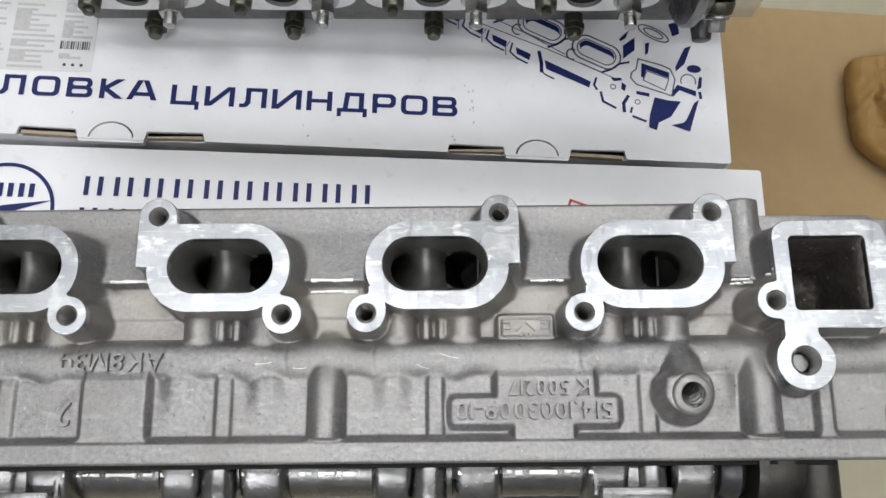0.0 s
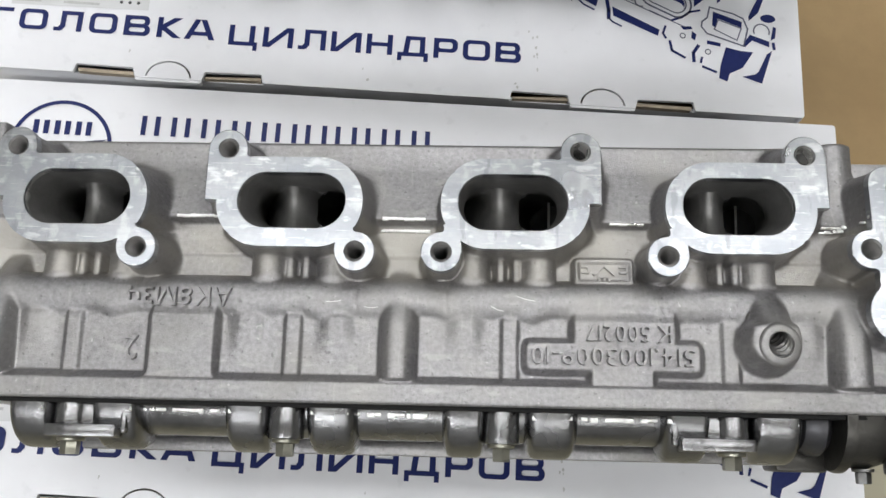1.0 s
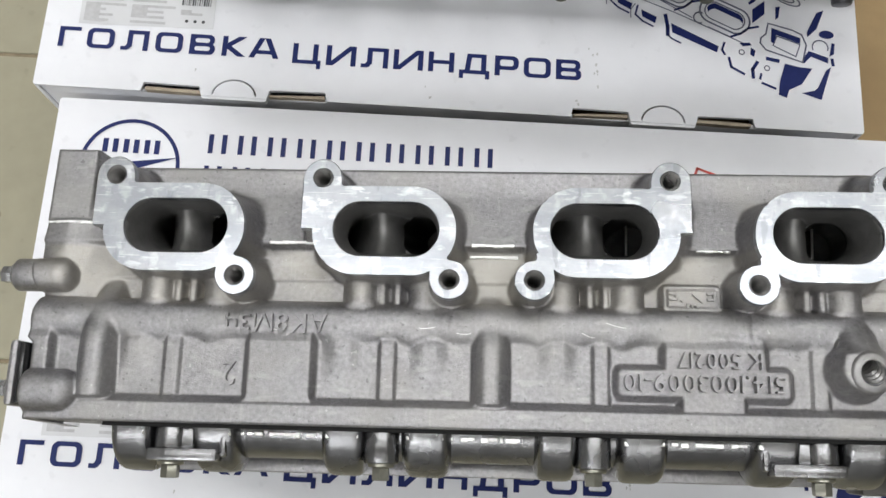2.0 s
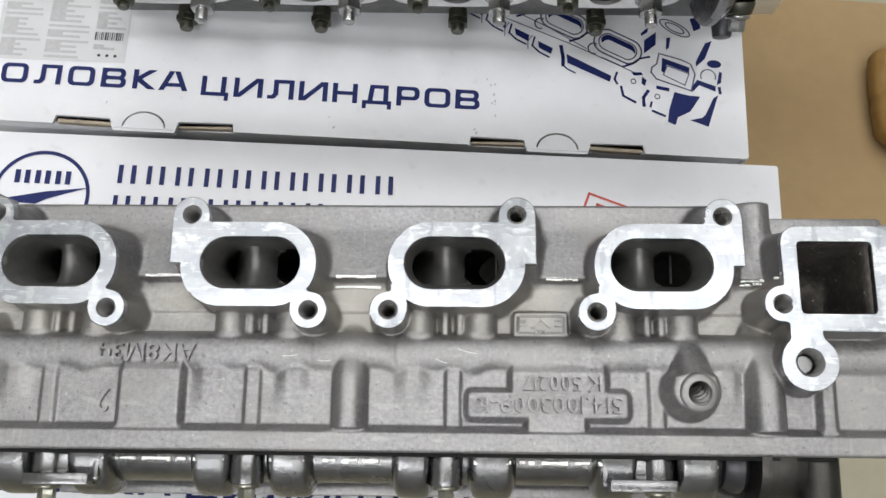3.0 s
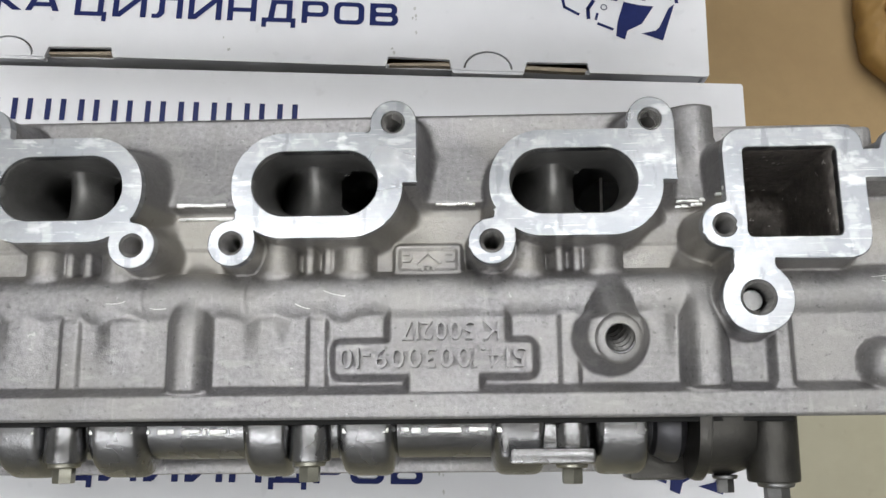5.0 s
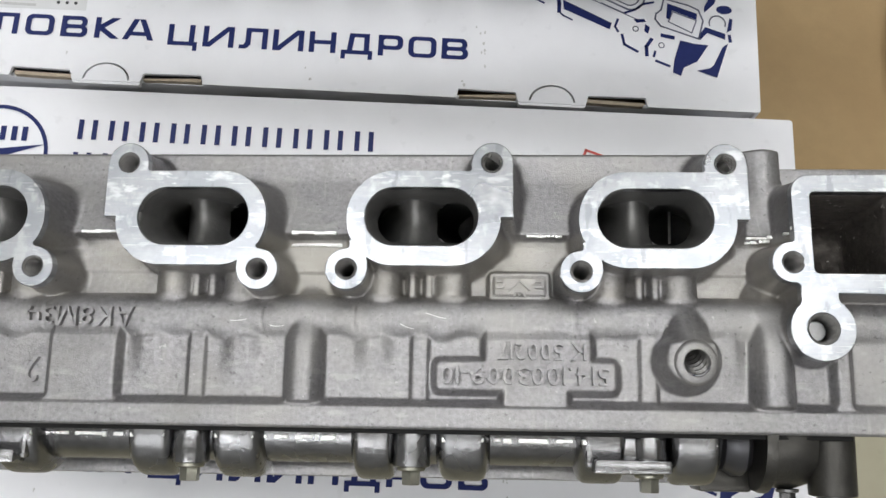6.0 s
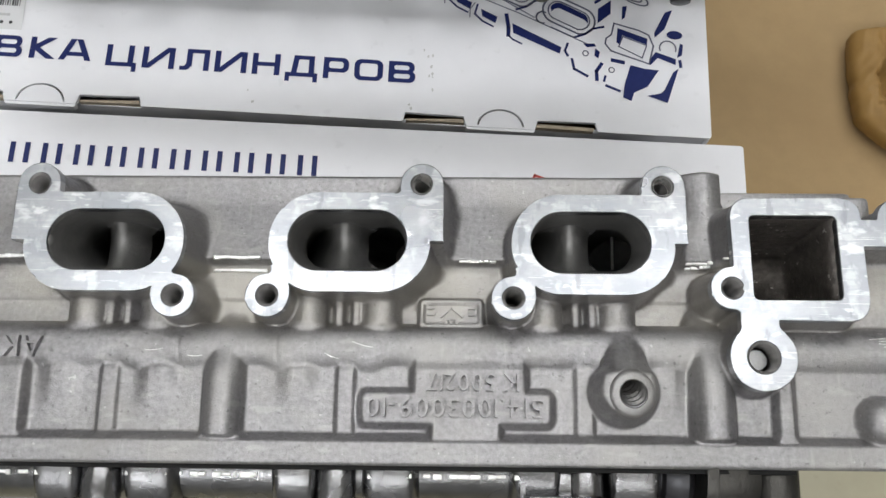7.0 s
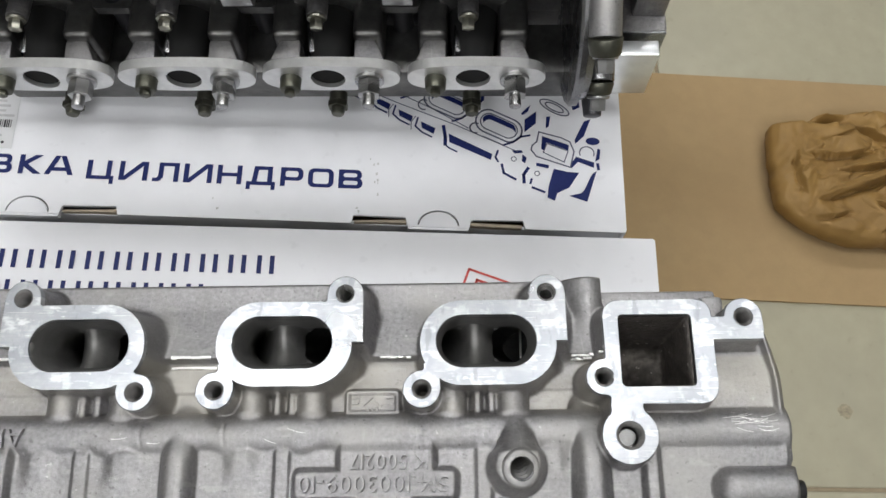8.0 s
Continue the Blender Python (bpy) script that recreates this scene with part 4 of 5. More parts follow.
    # long boss at the right end and its seat
    d = sd_seg(x, y, 262, -50, 300, -50, 0)
    boss = -15.5 + np.sqrt(np.maximum(0, 10.6 ** 2 - d ** 2)) - 40 * (d > 10.6)
    h = smax(h, boss, 2.0)
    # ridge along the right end face
    ridge = -17 - 1.3 * np.abs(x - right_edge(y) + 4.0) ** 1.3 + np.where(y > 30, -50, 0)
    h = smax(h, ridge, 2.5)
    # lugs at the left end
    for cy, x1, r, z in ((2.2, -240, 8.6, -21), (-20.5, -232, 9.2, -23), (-56.5, -230, 10.4, -14.5)):
        d = sd_seg(x, y, -262, cy, x1, cy, 0)
        h = smax(h, z + np.sqrt(np.maximum(0, r * r - d * d)) - 40 * (d > r), 2.2)
    # raised frame and stamp-like sign between the ports
    d = sd_box(x, y, 64.6, 92.8, -10.4, 2.4, 1.5)
    w = step(1.3, -0.2, d)
    h = h * (1 - w) + (-20.8 - 1.3 * step(0.4, -0.5, d + 1.9)) * w
    # fine mould lines across the pipe
    for c in (-144.0, -40.7, 2.5, 105.5):
        h = h - 0.55 * np.exp(-((x - c - 0.5 * np.sin(y * 0.4)) / 0.6) ** 2) * step(-28, -25, y) * step(-9, -11, y)
    # small unevenness of the casting
    return h + 0.03 * np.sin(x * 0.35 + 1.3 * np.sin(y * 0.15)) * np.sin(y * 0.3 + 0.5)


def right_edge(y):
    return 289 + 6.0 * step(44, 2, y) - 3.5 * step(-34, -46, y)


def left_edge(y):
    return -254.0 + 1.0 * step(34, 30, y) + 3 * step(-30, -34, y) + 3.0 * step(8, -10, y)


def casting_outline(x, y):
    """Signed distance, roughly, to the outline of the casting seen from the intake side."""
    top = np.where(x < -231, 73.0, 65.0)
    top = top + (np.where(x > 204.5, 40.0, 65.0) - 65.0) * step(202, 207, x)
    d = np.maximum(y - top, -70.6 - y)
    d = np.maximum(d, x - right_edge(y))
    return np.maximum(d, left_edge(y) - x)


def openings(x, y):
    d = np.full_like(x, 99.0)
    for p in PORTS:
        u, v = port_frame(x, y, p)
        d = np.minimum(d, sd_box(u, v, 7.7, 59.2, 11.0, 38.1, 13.5))
        d = np.minimum(d, np.minimum(sd_circle(u, v, 0 if p[2] > 0 else 2.2, 0, 5), sd_circle(u, v, 65.4, 50, 5)))
    d = np.minimum(d, sd_box(x, y, 207, 244.3, -0.6, 36.3, 3))
    for cx, cy in ((271.6, 34.7), (198, 4.3)):
        d = np.minimum(d, sd_circle(x, y, cx, cy, 5))
    d = np.minimum(d, sd_circle(x, y, 209, -25, 6.5))
    return np.minimum(d, sd_circle(x, y, 154.5, -40.2, 6.6))


def cast_skin(head):
    g = 0.8
    xs, ys = np.arange(-268, 304.01, g), np.arange(-74.4, 78.01, g)
    x, y = np.meshgrid(xs, ys, indexing="ij")
    h = casting_height(x, y)
    d = casting_outline(x, y)
    r = 2.2
    inside = np.clip(d + r, 0, r)
    h = h - (r - np.sqrt(np.maximum(0, r * r - inside * inside)))
    h = np.where(d > 0, np.maximum(-62, h - 26 * d), h)
    o = openings(x, y)
    cell = ~((y[:-1, :-1] < -70.4) & (h[:-1, :-1] < -25) & (x[:-1, :-1] > -240)) & (0.25 * (h[:-1, :-1] + h[1:, :-1] + h[1:, 1:] + h[:-1, 1:]) > -61.5) & (0.25 * (o[:-1, :-1] + o[1:, :-1] + o[1:, 1:] + o[:-1, 1:]) > 1.0)
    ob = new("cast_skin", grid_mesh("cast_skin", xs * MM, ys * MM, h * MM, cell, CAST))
    ob.parent = head
    # the rest of the block, with the open cam chamber
    bm = bmesh.new()
    low = BODY_LOW
    for x0, x1, y0, y1, z0, z1 in ((-252, 284, -24, 38.5, low, -155), (-252, -238, -24, 38.5, -156, -62), (272, 284, -24, 38.5, -156, -62), (-239, 273, -24, -15, -156, -62), (-231, 204, 55, 63.5, low, -45), (203, 272, 44, 61, low, -43), (255, 267, 30, 50, -60, -15), (-253, -236, -70.4, -20, low, -26), (262, 288, -45, -20, -133, -30), (244, 289, -58, -20, low + 4, -131),
                                   (-237, 263, -70.4, -59, -24, -17), (-256, -230, 34, 73, -150, -45)):
        add_box(bm, x0 * MM, x1 * MM, y0 * MM, y1 * MM, z0 * MM, z1 * MM, 2.5 * MM)
    part("block", bm, CAST, head)
    bm = bmesh.new()
    add_box(bm, 245 * MM, 288.4 * MM, -59.2 * MM, -57 * MM, -188 * MM, -132 * MM, 0.4 * MM)
    part("cover_face", bm, MACHINED, head, "bright machined sealing face")
    # studs of the exhaust side, on which the head lies
    for x0, y0, long in ((-205, 30, 2.5), (60, 30, 21), (170, -12, 28), (225, 30, 33)):
        bm = bmesh.new()
        add_cyl(bm, (x0 * MM, y0 * MM, (low + 6) * MM), (x0 * MM, y0 * MM, (low - long) * MM), 5 * MM, n=14, bevel=0.8 * MM)
        part("exhaust_stud", bm, STEEL, head)


def plate_loops(outline, holes, side, dx, bx, by):
    def put(p):
        return ((bx + (p[0] - dx) * side) * MM, (by + p[1]) * MM)
    loops = [[put(p) for p in outline]]
    for lp in holes:
        loops.append([put(p) for p in lp])
    return loops


def threaded_hole(head, x, y, r, depth, top=-0.3, lean=(0.0, 0.0)):
    """The wall and bottom of a drilled hole with thread rings."""
    bm = bmesh.new()
    n, (pitch, cut) = 20, ((1.6, 0.91) if r > 5 else (1.6, 0.87))
    turns = int((depth - 1) / pitch)
    prof = [(r + 0.8, -0.05), (r, -0.8)] if top > -0.5 else [(r, top)]
    top = min(top, -0.8)
    for k in range(turns):
        z = top - 0.5 - k * pitch
        prof += [(r, z), (r * cut, z - pitch / 2)]
    prof.append((r * cut, top - depth))
    rings = [[bm.verts.new(((x + a * math.cos(2 * math.pi * i / n) + lean[0] * z) * MM, (y + a * math.sin(2 * math.pi * i / n) + lean[1] * z) * MM, z * MM)) for i in range(n)] for a, z in prof]
    for a, b in zip(rings, rings[1:]):
        for i in range(n):
            bm.faces.new((a[i], a[(i + 1) % n], b[(i + 1) % n], b[i]))
    bm.faces.new(rings[-1])
    return part("threaded_hole", bm, THREAD, head, smooth=False)


def port_inside(head, port):
    """The duct behind an oval port: a funnel that parts at a rounded septum into two round throats."""
    bx, by, side = port
    left = bx + 7.7 if side > 0 else bx - 57.0
    g = 0.36
    ws, vs = np.arange(-1.7, 53.4, g), np.arange(9.3, 40.0, g)
    w, v = np.meshgrid(ws, vs, indexing="ij")
    sd = sd_box(w, v, 0, 51.5, 11.0, 38.1, 13.5)
    wall = -1.0 - 12 * np.maximum(0, -sd)
    a, b = np.hypot(w - 9.5, v - 24.5), np.hypot(w - 37.0, v - 24.5)
    near = -36 + 1.0 * np.maximum(0, a - 10) - 58 * step(10.4, 8.6, a)
    far = -44 + 0.95 * np.maximum(0, b - 11.5)
    septum = -30 - 0.10 * (w - 20.5) ** 2 - 0.02 * np.abs(w - 20.5) ** 3 + 0.03 * (v - 24.5) ** 2
    h = smax(wall, smax(smin(near, far, 2.0), septum, 3.0), 5.0)
    h = np.where(sd > -0.1, -1.0, np.minimum(h, -1.0))
    h = np.where(sd > 0.8, -3.0, h)
    def spread(co):
        """The throats spread apart and lean towards the deck face."""
        deep = -np.minimum(0, co[:, 2])
        co[:, 0] += np.tanh((co[:, 0] - 20.5) / 5) * 0.25 * np.maximum(0, deep - 30) + left
        co[:, 1] += 0.17 * np.maximum(0, deep - 3) + by
        return co * MM
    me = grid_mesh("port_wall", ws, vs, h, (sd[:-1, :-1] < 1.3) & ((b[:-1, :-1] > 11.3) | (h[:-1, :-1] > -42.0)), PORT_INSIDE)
    co = np.empty(len(me.vertices) * 3)
    me.vertices.foreach_get("co", co)
    me.vertices.foreach_set("co", spread(co.reshape(-1, 3)).ravel())
    me.update()
    ob = new("port_wall", me)
    ob.parent, ob["label"] = head, "dark rough inner wall of an intake port"
    # machined bore of the throat
    n = 48
    turn = np.linspace(0, 2 * math.pi, n, endpoint=False)
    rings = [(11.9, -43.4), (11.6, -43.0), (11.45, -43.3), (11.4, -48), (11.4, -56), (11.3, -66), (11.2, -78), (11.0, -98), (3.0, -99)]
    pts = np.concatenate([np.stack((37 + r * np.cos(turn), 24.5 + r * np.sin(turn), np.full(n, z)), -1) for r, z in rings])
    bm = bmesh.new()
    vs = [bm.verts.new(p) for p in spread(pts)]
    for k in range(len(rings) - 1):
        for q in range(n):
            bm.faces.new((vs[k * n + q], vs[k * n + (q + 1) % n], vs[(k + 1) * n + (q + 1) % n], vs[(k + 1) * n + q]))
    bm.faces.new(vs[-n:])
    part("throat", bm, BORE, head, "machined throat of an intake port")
    # thin bright rod put in for the highlight along a dark stem
    bm = bmesh.new()
    c = left + 49.8
    add_cyl(bm, (c * MM, (by + 32) * MM, -86 * MM), (c * MM, (by + 51) * MM, -84 * MM), 0.75 * MM, n=10)
    part("valve_stem_glint", bm, FLASH_GLINT, head, "thin bright rod standing for the glint on a valve stem")


def intake_flange(head, port):
    bx, by, side = port
    dx = 0 if side > 0 else 2.2
    b = dx
    outline = contour(lambda u, v: sd_port(u, v, b), -12, 78, -12, 62, 0.55)
    holes = [rounded([(7.7, 11, 13.4), (59.2, 11, 13.4), (59.2, 38.1, 13.4), (7.7, 38.1, 13.4)], 10), circle(b, 0, 4.75, 24), circle(65.4, 50, 4.75, 24)]
    bm = bmesh.new()
    add_plate(bm, plate_loops(outline, holes, side, dx, bx, by), 0.0, -4.5 * MM)
    break_edges(bm, 0.0, 0.35 * MM)
    part("intake_flange", bm, MACHINED, head, "bright milled flange round an oval intake port", smooth=False)
    for u, v in ((b, 0), (65.4, 50)):
        threaded_hole(head, bx + (u - dx) * side, by + v, 3.95, 30)


def outlet_flange(head):
    outline = contour(sd_square, 186, 284, -42, 48, 0.55)
    holes = [rounded([(207, -0.6, 2.2), (244.3, -0.6, 2.2), (244.3, 36.3, 2.2), (207, 36.3, 2.2)], 4), circle(198, 4.3, 4.75, 24), circle(271.6, 34.7, 4.75, 24), circle(209, -25, 6.9, 24)]
    bm = bmesh.new()
    add_plate(bm, plate_loops(outline, holes, 1, 0, 0, 0), 0.0, -5 * MM)
    break_edges(bm, 0.0, 0.35 * MM)
    part("outlet_flange", bm, MACHINED, head, "bright milled flange round a square coolant outlet", smooth=False)
    for x, y, r in ((198, 4.3, 3.95), (271.6, 34.7, 3.95), (209, -25, 6.1)):
        threaded_hole(head, x, y, r, 15 if r > 5 else 30)
    bm = bmesh.new()
    add_cyl(bm, (209 * MM, -25 * MM, -14 * MM), (209 * MM, -25 * MM, -9 * MM), 4.5 * MM, n=22, bevel=0.4 * MM)
    part("core_plug", bm, NUT, head, smooth=False)
    # inside of the square outlet
    g = 1.2
    xs, ys = np.arange(205, 246.5, g), np.arange(-2.6, 38.6, g)
    x, y = np.meshgrid(xs, ys, indexing="ij")
    sd = sd_box(x, y, 207, 244.3, -0.6, 36.3, 2.2)
    h = np.maximum(-1.0 - 14 * np.maximum(0, -sd), -62 + 0.3 * (y - 2) * step(36, 10, y) + 4 * np.sin(x * 0.13 + 0.6) * np.cos(y * 0.11) + 0.22 * np.abs(x - 224) ** 1.2)
    h = h + 0.5 * np.sin(x * 1.1) * np.sin(y * 0.9 + x * 0.3)
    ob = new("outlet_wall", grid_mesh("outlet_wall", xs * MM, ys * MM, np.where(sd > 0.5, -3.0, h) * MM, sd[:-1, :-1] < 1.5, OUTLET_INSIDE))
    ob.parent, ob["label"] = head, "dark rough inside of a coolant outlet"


def hex_bolt(parent, p, d, r, long, mat, name="bolt"):
    """A flanged hex bolt head at p that points along d."""
    p, d = Vector(p), Vector(d).normalized()
    bm = bmesh.new()
    add_cyl(bm, p, p + d * long * 0.22, r * 1.45, r * 1.35, n=24, bevel=r * 0.08)
    add_cyl(bm, p + d * long * 0.22, p + d * long, r, r * 0.97, n=6, bevel=r * 0.10)
    return part(name, bm, mat, parent)


def cam_row(head, z):
    """Bearing housing of one camshaft on the cam side: tube, swollen bearings, bolt posts and bolts."""
    bm = bmesh.new()
    # camshaft tube
    add_cyl(bm, (-186 * MM, -71 * MM, z * MM), (168 * MM, -71 * MM, z * MM), 15.2 * MM, n=40, bevel=1 * MM)
    part("camshaft_housing", bm, CAM_CAST, head, "dull grey cast tube over the camshaft")
    for x0, x1 in ((-206, -184), (-166, -142), (-102, -80), (-63, -38.5), (1.5, 22.5), (40.5, 65.5), (104, 127.5), (145, 169.5)):
        bm = bmesh.new()
        m = axis_matrix((x0 * MM, -71 * MM, z * MM), (x1 * MM, -71 * MM, z * MM))
        w = (x1 - x0) * MM
        prof = [((15 + 7.6 * (1 - abs(t) ** 7)) * MM, t * w / 2) for t in [math.copysign(1 - (1 - abs(k) / 14) ** 1.6, k) for k in range(-14, 15)]]
        add_lathe(bm, prof, m, 44)
        part("bearing_housing", bm, CAM_CAST, head)
    for k, (x, tip) in enumerate(((-175.5, -88.4), (-72.3, -87), (29.6, -87), (136.5, -88.4))):
        bm = bmesh.new()
        zz = z + 14.5
        add_cyl(bm, (x * MM, -68 * MM, zz * MM), (x * MM, tip * MM, zz * MM), 8.6 * MM, 8.5 * MM, n=28, bevel=1 * MM)
        part("bolt_post", bm, CAM_CAST, head)
        hex_bolt(head, (x * MM, tip * MM, zz * MM), (0, -1, 0), 4.6 * MM, 8.0 * MM, ZINC)
        zz = z + 9
        if k in (0, 3):
            bm = bmesh.new()
            f = 1 if k == 0 else -1
            for a, b, y0, y1, up in ((9.5, 26, -82.5, -70.5, 10), (-8.5, 25.5, -88.2, -82, 17.5), (25.2, 28.6, -86, -74, 13), (3, 12, -84, -70.5, 11)):
                a, b = sorted((x + f * a, x + f * b))
                add_box(bm, a * MM, b * MM, y0 * MM, y1 * MM, (zz - 6) * MM, (zz + up) * MM, 1.5 * MM)
            part("bracket_lug", bm, CAM_CAST, head)
    # bright ragged casting edge along the top of each housing
    rng = random.Random(9)
    for x0, x1, w in ((-203, -187.5, 21.6), (-162, -145, 21.6), (-142, -105, 15), (-99, -83, 21.6), (-60, -42, 21.6), (-39, -4, 15), (4.5, 19.5, 21.6), (43.5, 62.5, 21.6), (67, 103, 15), (106, 122, 21.6), (149, 166, 21.6)):
        bm = bmesh.new()
        x = x0
        while x < x1:
            e = min(x1, x + rng.uniform(1.5, 6))
            add_box(bm, x * MM, e * MM, (-75.2 - rng.uniform(0, 0.9)) * MM, -73.6 * MM, (z + w - 2) * MM, (z + w + rng.uniform(0.0, 0.4)) * MM, 0.3 * MM, 1)
            x = e if e >= x1 else e + rng.choice((-0.2, -0.1, 1.0, 3.0))
        part("casting_flash", bm, FLASH_GLINT, head, "bright ragged casting edge")["kind"] = "stuff"
    # black strip put in for the shadowed gap below the cover strip
    bm = bmesh.new()
    add_box(bm, -208 * MM, 224 * MM, -72.3 * MM, -69.8 * MM, -46 * MM, -15.2 * MM, 0.3 * MM)
    part("cover_gap_shade", bm, SHADE_FILL, head, "black strip standing for the shadow line under the cover strip")
    bm = bmesh.new()
    add_box(bm, -186 * MM, 172 * MM, -93.6 * MM, -86 * MM, -66 * MM, -60 * MM, 1.5 * MM)
    part("support_rail", bm, CAST, head)
    bm = bmesh.new()
    add_box(bm, 163 * MM, 188 * MM, -96.5 * MM, -84 * MM, -66 * MM, -44 * MM, 2 * MM)
    part("cap_ledge", bm, SHADED_CAST, head)
    # timing end: dark hub, ring and front bearing
    m = axis_matrix((165 * MM, -72 * MM, z * MM), (185 * MM, -72 * MM, z * MM))
    bm = bmesh.new()
    add_lathe(bm, [(6 * MM, -10 * MM), (9 * MM, -9 * MM), (10 * MM, -4 * MM), (14 * MM, -3 * MM), (17 * MM, 2 * MM), (17 * MM, 6 * MM), (14 * MM, 9 * MM), (11 * MM, 10 * MM)], m)
    part("camshaft_hub", bm, DARK_STEEL, head, "dark steel hub of the camshaft")
    bm = bmesh.new()
    m = axis_matrix((186 * MM, -70 * MM, z * MM), (210 * MM, -70 * MM, z * MM))
    add_lathe(bm, [(15 * MM, -12 * MM), (25.5 * MM, -11.5 * MM), (26.5 * MM, -9 * MM), (26.5 * MM, -7 * MM), (23.5 * MM, -6 * MM), (24.5 * MM, 4 * MM), (22 * MM, 12 * MM), (12 * MM, 12 * MM)], m, 48)
    part("front_bearing", bm, SHADED_CAST, head, "front bearing, its dark colour standing for shade")
    bm = bmesh.new()
    zz = z + 11
    add_cyl(bm, (218.3 * MM, -66 * MM, zz * MM), (218.3 * MM, -96.5 * MM, zz * MM), 10.8 * MM, 10.4 * MM, n=34, bevel=1 * MM)
    part("bolt_post", bm, SHADED_CAST, head)
    hex_bolt(head, (219 * MM, -96.5 * MM, zz * MM), (0, -1, 0), 5.2 * MM, 9 * MM, NUT)
    hex_bolt(head, (200.5 * MM, -94.0 * MM, (z + 4) * MM), (0, -1, 0), 3.6 * MM, 7 * MM, NUT)


def injector_seat(head, x):
    """On the cam side: an oval flange with its bore, a bolt and a nutted stud, under a bearing bridge of two columns."""
    z = -124.0
    bm = bmesh.new()
    outline = [Vector(((54 if math.cos(a) > 0 else 49) * math.copysign(abs(math.cos(a)) ** 1.1, math.cos(a)), 0.5 + 20.0 * math.tanh(1.45 * math.sin(a)))) for a in [2 * math.pi * k / 64 for k in range(64)]]
    add_plate(bm, [[(p.x * MM, p.y * MM) for p in outline], [(p.x * MM, p.y * MM) for p in circle(0, 0, 13, 28)]], 0, -8 * MM)
    bmesh.ops.transform(bm, verts=bm.verts, matrix=Matrix.Translation((x * MM, -82 * MM, z * MM)) @ Matrix.Rotation(radians(90), 4, "X"))
    part("injector_flange", bm, FLANGE, head, "machined oval flange with a round bore", smooth=False)
    # solid black body behind the flange hole stands for the bore's shade
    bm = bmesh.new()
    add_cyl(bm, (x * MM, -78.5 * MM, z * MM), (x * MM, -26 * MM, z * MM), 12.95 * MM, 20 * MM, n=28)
    part("injector_bore_shade", bm, SHADE_FILL, head, "black fill standing for the shade in an injector bore")
    for k in (-1, 1):
        # flared foot and column of the bridge
        bm = bmesh.new()
        lo = [bm.verts.new(((x + k * a) * MM, -79 * MM, b * MM)) for a, b in ((20, z + 11), (45, z + 11), (45, z - 14), (20, z - 14))]
        hi = [bm.verts.new(((x + k * a) * MM, -56 * MM, b * MM)) for a, b in ((20, z + 13), (36, z + 13), (36, z - 14), (20, z - 14))]
        bm.faces.new(lo), bm.faces.new(hi)
        for i in range(4):
            bm.faces.new((lo[i], lo[(i + 1) % 4], hi[(i + 1) % 4], hi[i]))
        bmesh.ops.bevel(bm, geom=list(bm.edges), offset=2 * MM, segments=2, affect="EDGES", profile=0.5)
        part("bridge_foot", bm, CAST, head)
        bm = bmesh.new()
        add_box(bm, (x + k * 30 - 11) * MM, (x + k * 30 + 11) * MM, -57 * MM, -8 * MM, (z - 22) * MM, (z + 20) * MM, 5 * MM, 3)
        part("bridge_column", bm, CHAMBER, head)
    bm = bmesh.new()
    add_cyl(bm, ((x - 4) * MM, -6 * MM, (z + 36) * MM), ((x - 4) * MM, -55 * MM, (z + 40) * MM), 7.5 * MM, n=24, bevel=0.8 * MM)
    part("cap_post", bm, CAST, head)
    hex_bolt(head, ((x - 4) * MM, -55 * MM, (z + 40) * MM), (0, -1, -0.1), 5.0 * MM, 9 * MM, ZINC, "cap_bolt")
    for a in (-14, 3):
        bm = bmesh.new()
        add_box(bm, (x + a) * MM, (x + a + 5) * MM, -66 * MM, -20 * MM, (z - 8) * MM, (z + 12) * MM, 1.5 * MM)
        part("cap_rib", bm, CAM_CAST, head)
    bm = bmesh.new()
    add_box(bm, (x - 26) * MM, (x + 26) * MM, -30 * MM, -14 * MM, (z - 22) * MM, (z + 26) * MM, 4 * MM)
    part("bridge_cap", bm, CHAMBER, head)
    bm = bmesh.new()
    add_cyl(bm, ((x + 31) * MM, -80 * MM, z * MM), ((x + 31) * MM, -106 * MM, (z + 1) * MM), 4.4 * MM, n=16, bevel=0.6 * MM)
    part("stud", bm, STEEL, head)
    bm = bmesh.new()
    add_cyl(bm, ((x + 31) * MM, -82 * MM, z * MM), ((x + 31) * MM, -85 * MM, z * MM), 11 * MM, n=28, bevel=0.4 * MM)
    add_cyl(bm, ((x + 31) * MM, -85 * MM, z * MM), ((x + 31) * MM, -97 * MM, z * MM), 8.8 * MM, n=6, bevel=0.5 * MM)
    part("nut", bm, STEEL, head, smooth=False)
    bm = bmesh.new()
    add_cyl(bm, ((x - 28) * MM, -81 * MM, z * MM), ((x - 28) * MM, -92 * MM, z * MM), 8.2 * MM, 7.6 * MM, n=20, bevel=1.2 * MM)
    add_cyl(bm, ((x - 28) * MM, -92 * MM, z * MM), ((x - 28) * MM, -96 * MM, z * MM), 4.2 * MM, n=6, bevel=0.6 * MM)
    part("flange_bolt", bm, OLIVE, head, "olive-tinted zinc bolt")
    # dark peg below the flange
    bm = bmesh.new()
    y0 = -46
    add_cyl(bm, (x * MM, y0 * MM, -180 * MM), (x * MM, -72 * MM, -180 * MM), 7.4 * MM, n=20, bevel=0.8 * MM)
    add_cyl(bm, (x * MM, -72 * MM, -180 * MM), (x * MM, -77 * MM, -180 * MM), 8.6 * MM, n=6, bevel=0.5 * MM)
